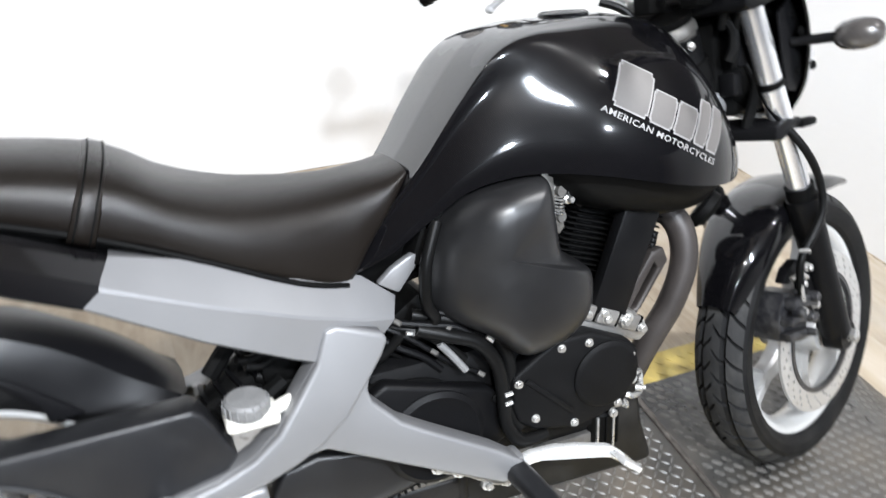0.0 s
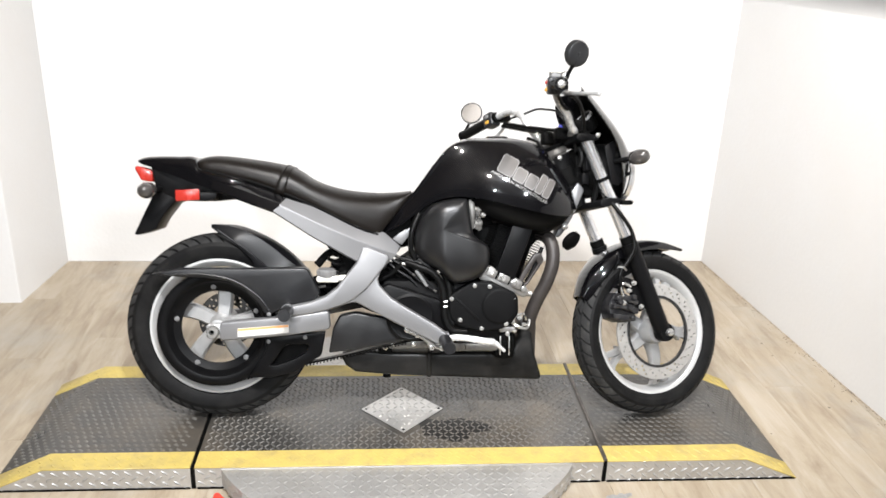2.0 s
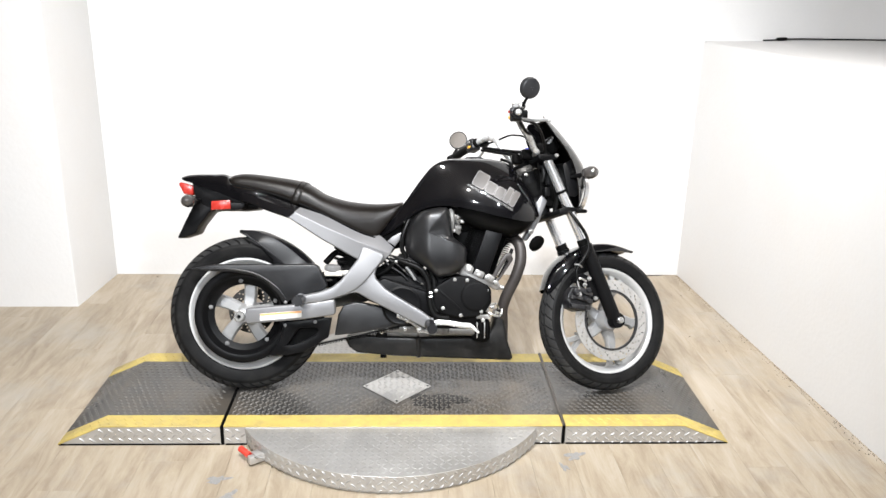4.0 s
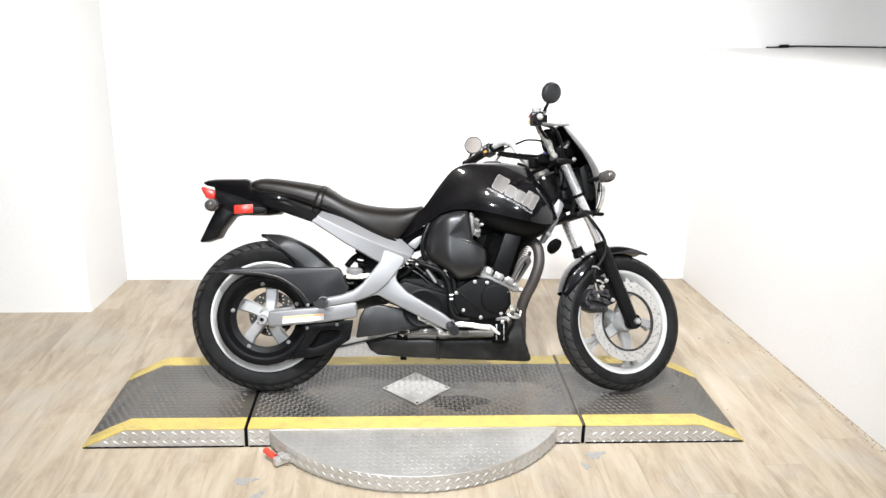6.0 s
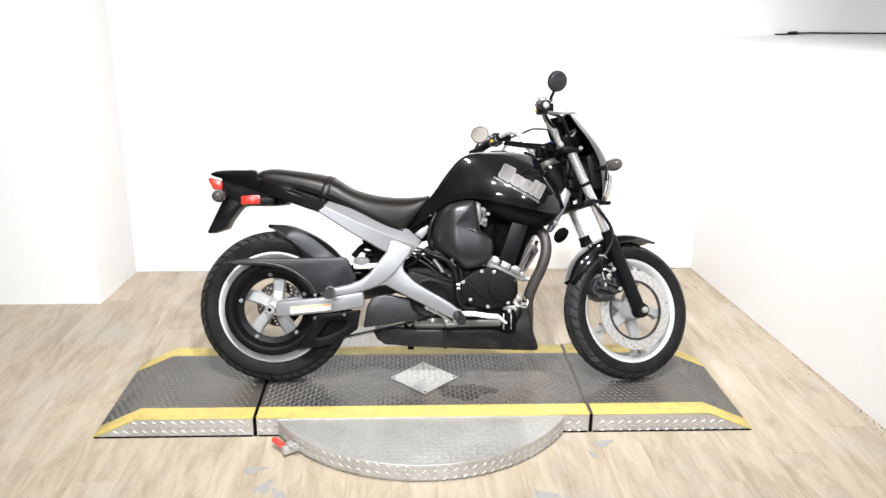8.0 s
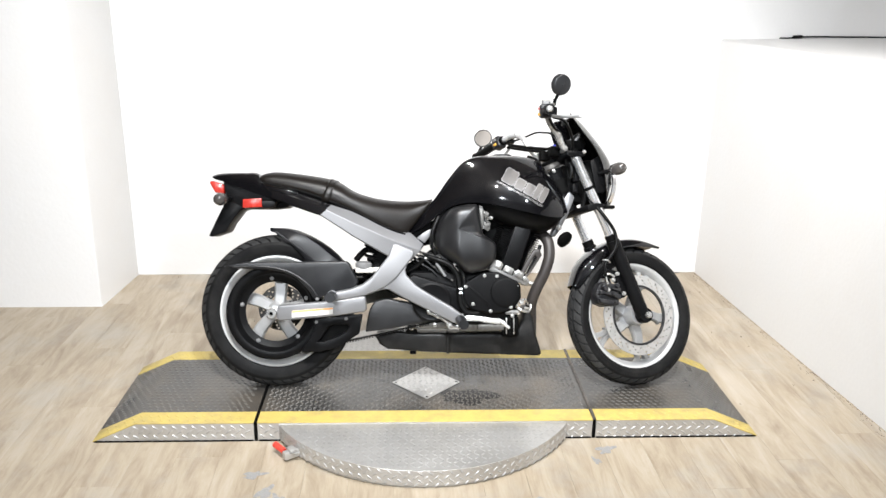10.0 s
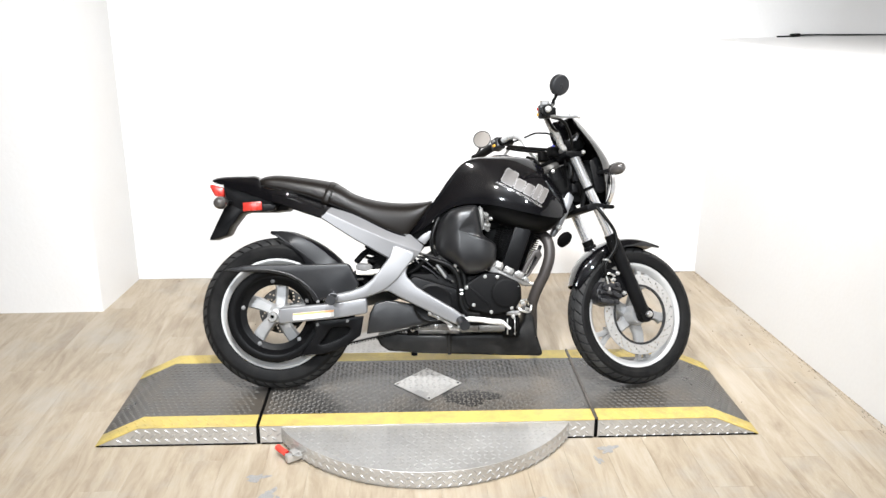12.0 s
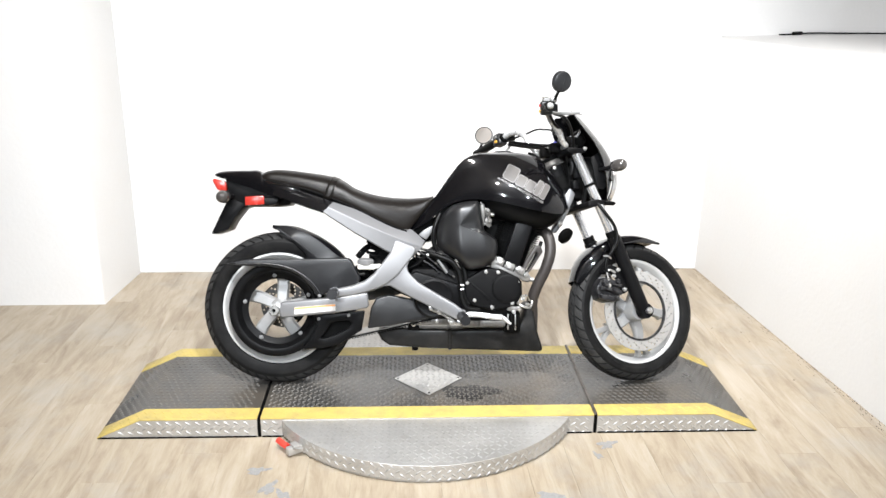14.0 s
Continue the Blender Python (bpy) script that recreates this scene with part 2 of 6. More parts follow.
def spline(pts, steps=6, closed=False):
    """Catmull-Rom through points of any dimension."""
    p = [Vector(q) for q in pts]
    out, n = [], len(p)
    for i in range(n if closed else n - 1):
        if closed:
            a, b, c, d = p[i - 1], p[i], p[(i + 1) % n], p[(i + 2) % n]
        else:
            a, b, c, d = p[max(i - 1, 0)], p[i], p[i + 1], p[min(i + 2, n - 1)]
        for k in range(steps):
            t = k / steps
            out.append(0.5 * ((2 * b) + (c - a) * t + (2 * a - 5 * b + 4 * c - d) * t * t + (3 * b - a - 3 * c + d) * t ** 3))
    if not closed:
        out.append(p[-1])
    return out


def along(table, x):
    """Smooth value of a table of (x, a, b, ...) at x."""
    for i in range(len(table) - 1):
        if x <= table[i + 1][0] or i == len(table) - 2:
            a, b, c, d = table[max(i - 1, 0)], table[i], table[i + 1], table[min(i + 2, len(table) - 1)]
            t = (x - b[0]) / (c[0] - b[0])
            out = []
            for k in range(1, len(b)):
                s0 = (c[k] - a[k]) / (c[0] - a[0]) * (c[0] - b[0])
                s1 = (d[k] - b[k]) / (d[0] - b[0]) * (c[0] - b[0])
                out.append((2 * t ** 3 - 3 * t * t + 1) * b[k] + (t ** 3 - 2 * t * t + t) * s0 + (3 * t * t - 2 * t ** 3) * c[k] + (t ** 3 - t * t) * s1)
            return out


def skin(rings, closed=True, caps=True, bm=None):
    """Quads between rings of equally many points."""
    bm = bm or bmesh.new()
    vs = [[bm.verts.new(p) for p in r] for r in rings]
    m = len(vs[0])
    for a, b in zip(vs, vs[1:]):
        for i in range(m if closed else m - 1):
            j = (i + 1) % m
            bm.faces.new((a[i], a[j], b[j], b[i]))
    if caps and closed:
        bm.faces.new(vs[0])
        bm.faces.new(list(reversed(vs[-1])))
    return bm


def tube(path, r, n=10, steps=5, bm=None, ends=None):
    """A round tube along a smooth path; r may be a list, one radius a point."""
    pts = spline(path, steps) if len(path) > 2 else [Vector(path[0]).lerp(Vector(path[-1]), k / 4) for k in range(5)]
    rings, up = [], None
    for i, p in enumerate(pts):
        d = (pts[min(i + 1, len(pts) - 1)] - pts[max(i - 1, 0)]).normalized()
        if up is None:
            up = d.orthogonal().normalized()
        up = (up - d * up.dot(d)).normalized()
        side = d.cross(up)
        rad = r if isinstance(r, (int, float)) else r[0] + (r[1] - r[0]) * i / (len(pts) - 1)
        rings.append([p + (up * math.cos(a) + side * math.sin(a)) * rad for a in (2 * math.pi * k / n for k in range(n))])
    return skin(rings, True, True, bm)


def lathe(profile, centre, axis=(0, 1, 0), n=48, closed=False, bm=None):
    """Turns a profile of (radius, height along the axis) round the axis."""
    bm = bm or bmesh.new()
    q = Vector((0, 0, 1)).rotation_difference(Vector(axis)).to_matrix()
    rings = []
    for k in range(n):
        a = 2 * math.pi * k / n
        rings.append([bm.verts.new(Vector(centre) + q @ Vector((r * math.cos(a), r * math.sin(a), h))) for r, h in profile])
    m = len(profile)
    for k in range(n):
        A, B = rings[k], rings[(k + 1) % n]
        for i in range(m if closed else m - 1):
            j = (i + 1) % m
            try:
                bm.faces.new((A[i], B[i], B[j], A[j]))
            except ValueError:
                pass
    bmesh.ops.remove_doubles(bm, verts=bm.verts, dist=1e-6)
    if not closed:
        for ring in ([r[0] for r in rings], [r[-1] for r in rings]):
            if all(v.is_valid for v in ring):
                try:
                    bm.faces.new(ring)
                except ValueError:
                    pass
    return bm


def plate(outline, y0, y1, bevel=0.004, holes=(), segments=2, bm=None, plane="xz"):
    """A slab: an outline in x, z (holes too) from y0 to y1, edges rounded."""
    own = bmesh.new()
    loops = []
    for pts in (outline, *holes):
        vs = [own.verts.new((x, y0, z)) for x, z in pts]
        loops += [own.edges.new((vs[i - 1], vs[i])) for i in range(len(vs))]
    if holes:
        bmesh.ops.triangle_fill(own, use_beauty=True, use_dissolve=False, edges=loops)
    else:
        own.faces.new(list(own.verts))
    ext = bmesh.ops.extrude_face_region(own, geom=own.faces[:])
    bmesh.ops.translate(own, verts=[v for v in ext["geom"] if isinstance(v, bmesh.types.BMVert)], vec=(0, y1 - y0, 0))
    bmesh.ops.recalc_face_normals(own, faces=own.faces)
    if bevel > 0:
        sharp = [e for e in own.edges if e.is_manifold and e.calc_face_angle(0) > 0.6]
        bmesh.ops.bevel(own, geom=sharp, offset=bevel, segments=segments, profile=0.5, affect="EDGES", clamp_overlap=True)
    return merge(bm, own)


def merge(bm, own):
    if bm is None:
        return own
    me = bpy.data.meshes.new("tmp")
    own.to_mesh(me)
    own.free()
    bm.from_mesh(me)
    bpy.data.meshes.remove(me)
    return bm


def block(x0, x1, y0, y1, z0, z1, bevel=0.003, m=None, bm=None, segments=2):
    own = bmesh.new()
    bmesh.ops.create_cube(own, size=1)
    bmesh.ops.transform(own, verts=own.verts, matrix=Matrix.Translation(((x0 + x1) / 2, (y0 + y1) / 2, (z0 + z1) / 2)) @ Matrix.Diagonal((x1 - x0, y1 - y0, z1 - z0, 1)))
    if bevel > 0:
        bmesh.ops.bevel(own, geom=own.edges[:], offset=bevel, segments=segments, profile=0.5, affect="EDGES", clamp_overlap=True)
    if m:
        bmesh.ops.transform(own, verts=own.verts, matrix=m)
    return merge(bm, own)


def smooth_outline(pts, steps=4):
    return [(p[0], p[1]) for p in spline([(x, z, 0) for x, z in pts], steps, closed=True)]


def bolt_head(p, r=0.006, h=0.005, d=(0, -1, 0), bm=None):
    """Hexagon flange bolt."""
    d = Vector(d).normalized()
    own = lathe([(r * 1.35, 0), (r * 1.35, h * 0.25), (r, h * 0.3), (r, h * 0.9), (r * 0.85, h)], p, d, 12)
    return merge(bm, own)


# ---------------------------------------------------------------- room
BACK_Y, RIGHT_X = 1.447, 2.165


def slab(name, x0, x1, y0, y1, z0, z1, material, label, category):
    ob = finish(name, block(x0, x1, y0, y1, z0, z1, 0), material, None, label)
    return tagged(ob, label, category, kind="structure")


slab("wall_north", -4.0, 2.10, BACK_Y, BACK_Y + 0.15, 0, ROOM_TOP, WALL, "white painted plaster wall behind the motorcycle", "wall")
slab("wall_west", -4.15, -4.0, -5.5, BACK_Y + 0.15, 0, ROOM_TOP, SHOP_WALL, "unseen grey wall closing the room, toned for the reflections", "wall")
# back wall's right end, set back only to dim it
slab("wall_far", 3.30, 5.65, 1.72, 1.87, 0, ROOM_TOP, WALL, "white painted plaster wall added behind, set back to look greyer", "wall")
# added bend behind the half wall: its turn from the lamps gives the grey falloff
bend = lambda x: BACK_Y + 0.273 * (lambda u: u * u * (3 - 2 * u))((x - 2.10) / 1.2)
xs = [2.10 + 1.2 * k / 24 for k in range(25)]
bm = skin([[(x, bend(x), 0), (x, bend(x), ROOM_TOP), (x, bend(x) + 0.15, ROOM_TOP), (x, bend(x) + 0.15, 0)] for x in xs])
tagged(finish("wall_shading_bend", bm, WALL, None), "white painted plaster wall bent back so that it greys to the right", "wall", kind="structure")
# west, east, south walls and ceiling are out of view, added to shape reflections
slab("wall_east", 5.5, 5.65, -5.5, 1.72, 0, ROOM_TOP, SHOP_WALL, "unseen grey wall closing the room, toned for the reflections", "wall")
slab("wall_south", -4.15, 5.65, -5.65, -5.5, 0, ROOM_TOP, SHOP_WALL, "unseen grey wall closing the room, toned for the reflections", "wall")
slab("ceiling", -4.15, 5.65, -5.65, 1.87, ROOM_TOP, ROOM_TOP + 0.1, CEILING, "unseen grey flat ceiling, toned for the reflections", "ceiling")
# projecting wall at the left of the bay
bm = bmesh.new()
foot = [(-4.0, 0.972), (-1.012, 0.977), (-0.972, BACK_Y - 0.002), (-4.0, BACK_Y - 0.002)]
low = [bm.verts.new((x, y, 0)) for x, y in foot]
top = [bm.verts.new((x, y, ROOM_TOP - 0.002)) for x, y in foot]
bm.faces.new(low)
bm.faces.new(list(reversed(top)))
for i in range(4):
    bm.faces.new((low[i - 1], low[i], top[i], top[i - 1]))
bmesh.ops.bevel(bm, geom=[e for e in bm.edges if abs(e.verts[0].co.z - e.verts[1].co.z) > 1], offset=0.006, segments=3, profile=0.5, affect="EDGES")
tagged(finish("wall_pier", bm, WALL, None), "white painted projecting wall beside the display bay", "wall", kind="structure")

# half wall with a flat top at the right of the bay
HALF_TOP = 1.30
bm = bmesh.new()
foot = [(2.158, BACK_Y + 0.02), (2.228, 0.24), (2.272, -0.41), (2.32, -1.2), (2.42, -3.6), (5.498, -3.6), (5.498, 1.79), (2.50, 1.79)]
low = [bm.verts.new((x, y, 0)) for x, y in foot]
top = [bm.verts.new((x, y, HALF_TOP)) for x, y in foot]
bm.faces.new(low)
bm.faces.new(list(reversed(top)))
for i in range(len(foot)):
    bm.faces.new((low[i - 1], low[i], top[i], top[i - 1]))
bmesh.ops.bevel(bm, geom=[e for e in bm.edges if e.verts[0].co.z > 1 and e.verts[1].co.z > 1], offset=0.012, segments=3, profile=0.5, affect="EDGES")
tagged(finish("half_wall", bm, WALL, None), "white painted half wall with a broad flat top", "wall", kind="structure")

# black cable along the back of the half wall's top
bm = tube([(x, bend(min(x, 3.3)) - 0.010, HALF_TOP + z) for x, z in ((2.50, 0.004), (2.58, 0.005), (2.7, 0.010), (2.9, 0.007), (3.3, 0.004), (4.4, 0.004))], 0.004, 8)
cable = tagged(finish("cable", bm, HOSE), "thin black cable lying along the top of the half wall", "cable")
part("plug", tube([(2.585, bend(2.585) - 0.014, HALF_TOP + 0.009), (2.64, bend(2.64) - 0.014, HALF_TOP + 0.011)], 0.009, 10), HOSE, cable, "small black plug")

# ceiling lamps
for px, py, power, size, aim, tint in LAMPS:
    eye = Vector((px, py, ROOM_TOP - 0.16))
    d = (Vector(aim) - eye).normalized()
    lampbody = empty("ceiling_lamp", pose(0, 0, 0), "round white spot lamp on a ceiling stem", "lamp", "ceiling lamps")
    r = size / 2 + 0.012
    part("shade", lathe([(r * 0.5, -0.12), (r * 0.8, -0.10), (r, -0.02), (r, 0.012), (r - 0.006, 0.012), (r - 0.006, -0.012), (0, -0.014)], eye, d, 28), WHITE_LABEL, lampbody)
    part("stem", tube([(px, py, ROOM_TOP), (px, py, ROOM_TOP - 0.06), eye - d * 0.1], 0.012, 10), WHITE_LABEL, lampbody)

# ---------------------------------------------------------------- turntable and ramps
RAMP = pose(0.56, -0.022, 0, 0, 0, -0.67)
HALF_W, DECK_Z, STRIPE = 0.294, 0.075, 0.078


def lugs(spots, bm_name, material, parent, high=0.0024, size=1.0, fat=1.0):
    """Raised lens-shaped tread lugs: spots of (origin, along, across, normal)."""
    verts, faces = [], []
    for o, a, c, nrm in spots:
        b = len(verts)
        for u, v, h in ((-1, 0, 0), (-0.55, 1, 0), (0.55, 1, 0), (1, 0, 0), (0.55, -1, 0), (-0.55, -1, 0), (-0.6, 0, 1), (0.6, 0, 1)):
            verts.append(o + a * (u * 0.0115 * size) + c * (v * 0.0034 * size * fat) + nrm * (h * high))
        faces += [tuple(b + k for k in f) for f in ((0, 6, 1), (1, 6, 7, 2), (2, 7, 3), (3, 7, 4), (4, 7, 6, 5), (5, 6, 0))]
    me = bpy.data.meshes.new(bm_name)
    me.from_pydata([tuple(v) for v in verts], [], faces)
    me.materials.append(material)
    me.shade_smooth()
    me.set_sharp_from_angle(angle=radians(50))
    ob = new(bm_name, me)
    ob.parent = parent
    return tagged(ob, kind="stuff")


def tread(x0, x1, y0, y1, keep, lift, pitch=0.0225, one_way=False):
    """Spots in alternating directions, or staggered in one, over a rectangle; lift(x) is height and slope."""
    out = []
    nx, ny = int((x1 - x0) / pitch - 0.4 * one_way), int((y1 - y0) / pitch)
    for i in range(nx):
        for j in range(ny):
            x, y = x0 + (i + 0.5 + (0.5 * (j % 2) if one_way else 0)) * pitch, y0 + (j + 0.5) * pitch
            if not keep(x, y):
                continue
            z, slope = lift(x)
            ex = Vector((1, 0, slope)).normalized()
            ey = Vector((0, 1, 0))
            s = -1 if one_way else (1 if (i + j) % 2 else -1)
            a = (ex + ey * s).normalized()
            nrm = ex.cross(ey)
            out.append((Vector((x, y, z)), a, nrm.cross(a), nrm))
    return out


def side_tread(x0, x1, y, ztop, pitch=0.034):
    out = []
    for i in range(int((x1 - x0) / pitch)):
        for j in range(4):
            x, z = x0 + (i + 0.5 + 0.5 * (j % 2)) * pitch, (0.056, 0.038, 0.020, 0.003)[j]
            if z < ztop(x) - 0.010 and x < x1 - 0.01:
                a = Vector((0.8, 0, 0.6 if j % 2 else -0.6)) * 1.1
                nrm = Vector((0, -1 if y < 0 else 1, 0))
                out.append((Vector((x, y, z)), a, nrm.cross(a), nrm))
    return out


def strip_over(line, y0, y1, thick):
    """A sheet that follows a line of (x, z), from y0 to y1."""
    outline = [(x, z) for x, z in line] + [(x, z - thick) for x, z in reversed(line)]
    return plate(outline, y0, y1, 0.0008, segments=1)


def ramp_section(name, label, line, parent=None):
    thing = parent or empty(name, RAMP, label, "ramp", "ramp sections")
    body = [(x, z - 0.004) for x, z in line]
    x0, x1 = min(p[0] for p in line), max(p[0] for p in line)
    outline = body + [(line[-1][0], 0.001), (line[0][0], 0.001)]
    part("body", plate([p for i, p in enumerate(outline) if p not in outline[:i]], -HALF_W + 0.002, HALF_W - 0.002, 0.001, segments=1), PLATE, thing, "bare steel tread plate sides")
    part("deck", strip_over(line, -HALF_W + STRIPE - 0.002, HALF_W - STRIPE + 0.002, 0.004), DECK, thing, "worn dark grey painted tread plate")
    for sgn in (-1, 1):
        a, b = sorted((sgn * HALF_W, sgn * (HALF_W - STRIPE)))
        part("stripe", strip_over([(x, z + 0.0006) for x, z in line], a, b, 0.0044), YELLOW, thing, "yellow safety stripe along the edge")
    def lift(x):
        for (xa, za), (xb, zb) in zip(line, line[1:]):
            if xa <= x <= xb:
                return za + (zb - za) * (x - xa) / (xb - xa), (zb - za) / (xb - xa)
        return 0.07, 0
    inlay = (lambda x, y: abs(x - 0.007) + abs(y) > 0.15) if parent else (lambda x, y: True)
    lugs(tread(x0 + 0.01, x1 - 0.01, -HALF_W + STRIPE, HALF_W - STRIPE, inlay, lift, 0.0175 if parent else 0.0235, not parent), "tread_pattern", WORN_LUG, thing, 0.0024, 0.85 if parent else 1.0, 1.0 if parent else 1.6)
    flat = lambda x, y: True
    p, w = (0.0225, False) if parent else (0.031, True)
    stripes = tread(x0 + 0.01, x1 - 0.01, -HALF_W, -HALF_W + STRIPE, flat, lift, p, w) + tread(x0 + 0.01, x1 - 0.01, HALF_W - STRIPE, HALF_W, flat, lift, p, w)
    lugs([(o + n * 0.0006, a, c, n) for o, a, c, n in stripes], "stripe_tread", YELLOW, thing, 0.0009 if parent else 0.0018)
    part("foot_line", block(x0 + 0.004, x1 - 0.004, -HALF_W - 0.001, -HALF_W + 0.004, 0.0005, 0.006, 0.001, segments=1), FLAT_BLACK, thing, "black line along the foot of the side")
    lugs(side_tread(x0, x1, -HALF_W + 0.002, lambda x: lift(x)[0]), "side_tread", LUG, thing, 0.0022, 1.0)
    return thing


ramp_section("end_ramp", "dark tread plate end ramp with yellow edges, under the rear wheel", [(-1.175, 0.005), (-1.02, DECK_Z), (-0.609, DECK_Z)])
ramp_section("end_ramp", "dark tread plate end ramp with yellow edges, under the front wheel", [(0.612, DECK_Z), (1.04, DECK_Z), (1.209, 0.005)])
turntable = empty("turntable", RAMP, "round steel tread plate turntable with a dark yellow-edged deck across", "turntable")
ramp_section("", "", [(-0.597, DECK_Z), (0.600, DECK_Z)], turntable)
DISC_R, DISC_C = 0.590, (-0.007, -0.004)
bm = lathe([(0.05, 0.0), (DISC_R - 0.008, 0.0), (DISC_R - 0.008, 0.010), (DISC_R, 0.012), (DISC_R, DECK_Z - 0.0102), (DISC_R - 0.0008, DECK_Z - 0.0095), (0.05, DECK_Z - 0.0095)], (*DISC_C, 0.001), (0, 0, 1), 128)
part("disc", bm, PLATE, turntable, "bare steel tread plate disc", 25)
on_disc = lambda x, y: math.hypot(x - DISC_C[0], y - DISC_C[1]) < DISC_R - 0.012 and abs(y) > HALF_W + 0.008
lugs(tread(-0.6, 0.6, -0.6, 0.6, on_disc, lambda x: (DECK_Z - 0.0085, 0), 0.0235), "disc_tread", LUG, turntable, 0.0019, 1.0, 1.2)
rim_spots = []
for k in range(110):
    for j in range(4):
        a = 2 * math.pi * (k + 0.5 * j) / 110
        nrm = Vector((math.cos(a), math.sin(a), 0))
        if abs(nrm.y) * DISC_R > HALF_W:
            al = (Vector((-nrm.y, nrm.x, 0)) * 0.75 + Vector((0, 0, 0.6 if j % 2 else -0.6))).normalized()
            rim_spots.append((Vector((*DISC_C, 0)) + nrm * DISC_R + Vector((0, 0, 0.056 - 0.0145 * j)), al, nrm.cross(al), nrm))
lugs(rim_spots, "rim_tread", LUG, turntable, 0.0022, 0.95)
for x in (-0.603, 0.606):
    part("gap_fill", block(x - 0.0055, x + 0.0055, -HALF_W + 0.0005, HALF_W - 0.0005, 0.002, DECK_Z - 0.002, 0), FLAT_BLACK, turntable, "black filling of the gap beside the end ramp")
part("hinge_rod", tube([(0.606, -HALF_W + 0.004, DECK_Z + 0.001), (0.606, 0, DECK_Z + 0.001), (0.606, HALF_W - 0.004, DECK_Z + 0.001)], 0.0062, 12), HINGE, turntable, "worn brown-grey steel rod lying in the gap")
# steel inlay in the middle of the deck
inlay = plate([(0.007 - 0.1325, 0), (0.007, -0.135), (0.007 + 0.1325, 0), (0.007, 0.135)], 0, 0.003, 0.0008)
bmesh.ops.transform(inlay, verts=inlay.verts, matrix=Matrix.Translation((0, 0, DECK_Z + 0.0005)) @ Matrix(((1, 0, 0, 0), (0, 0, 1, 0), (0, 1, 0, 0), (0, 0, 0, 1))))
inlay = part("inlay", inlay, PLATE, turntable, "square bare steel tread plate inlay")
lugs(tread(-0.14, 0.15, -0.14, 0.14, lambda x, y: abs(x - 0.007) + abs(y) < 0.120, lambda x: (DECK_Z + 0.0036, 0)), "inlay_tread", PLATE, inlay)
for dx, dy in ((-0.118, 0), (0.118, 0), (0, 0.12), (0, -0.12)):
    part("screw", lathe([(0.005, 0), (0.004, 0.0012), (0.0, 0.0014)], (0.007 + dx, dy, DECK_Z + 0.0034), (0, 0, 1), 10), FLAT_BLACK, inlay)
# dark oil stain beside the inlay
rng = random.Random(5)
rim_pts = []
for k in range(40):
    a = 2 * math.pi * k / 40
    r = 1 + 0.16 * math.sin(3 * a + 0.6) + 0.12 * math.sin(5 * a + 2.0) + rng.uniform(-0.10, 0.10)
    rim_pts.append((0.157 + 0.105 * r * math.cos(a), -0.112 + 0.058 * r * math.sin(a)))
stain = bmesh.new()
stain.faces.new([stain.verts.new((x, y, DECK_Z + 0.0004)) for x, y in rim_pts])
part("oil_stain", stain, OIL, turntable, "dark oil stain on the deck")
# foot latch with a red grip
latch = Vector((-0.462, -0.410, 0.024))
bm = block(-0.03, 0.035, -0.012, 0.012, -0.016, 0.012, 0.004, Matrix.Translation(latch) @ pose(0, 0, 0, 0, 0, 35))
block(-0.012, 0.012, -0.016, 0.016, 0.004, 0.02, 0.003, Matrix.Translation(latch) @ pose(0, 0, 0, 0, 0, 35), bm)
bracket = part("latch", bm, PLATE, turntable, "small steel latch bracket")
part("latch_pin", tube([latch + Vector((-0.03, 0.002, 0.004)), latch + Vector((0.01, -0.02, 0.012)), latch + Vector((0.03, -0.018, 0.012))], 0.004, 8), BOLT, bracket)
part("latch_grip", tube([latch + Vector((-0.026, 0.006, 0.004)), latch + Vector((-0.045, 0.022, 0.008)), latch + Vector((-0.062, 0.04, 0.01))], 0.011, 10), RED_HANDLE, bracket, "red plastic grip")

# ---------------------------------------------------------------- motorcycle
BIKE = Matrix.Translation((-0.003, -0.032, DECK_Z - 0.003)) @ pose(0, 0, 0, 0, 0, -1.2) @ pose(0, 0, 0, -14.0)
bike = empty("motorcycle", BIKE, "black and silver naked motorcycle leaning on the ramp deck", "motorcycle")
RAKE = radians(24)
PIVOT = Vector((1.375 - 0.04 / math.cos(RAKE), 0, 0.283))
STEER = Matrix.Translation(PIVOT) @ Matrix.Rotation(radians(19.8), 4, Vector((-math.sin(RAKE), 0, math.cos(RAKE)))) @ Matrix.Translation(-PIVOT)



def settle(bm):
    """The upper parts draw slightly together, and the near side sits a little higher than the far one."""
    for v in bm.verts:
        x, y, z = v.co
        v.co = (x - 0.02 * z * (x - 0.5), y, z - 0.0576 * y - 0.02 * z * (z - 0.5))
    return bm


def bpart(name, bm, material, label="", parent=None, smooth=38):
    return part(name, settle(bm), material, parent or bike, label, smooth)


def fpart(name, bm, material, label="", parent=None, smooth=38):
    """A part of the steered front end."""
    bmesh.ops.transform(bm, verts=bm.verts, matrix=STEER)
    return part(name, settle(bm), material, parent or bike, label, smooth)


def mirrored(bm):
    bmesh.ops.transform(bm, verts=bm.verts, matrix=Matrix.Diagonal((1, -1, 1, 1)))
    return bm


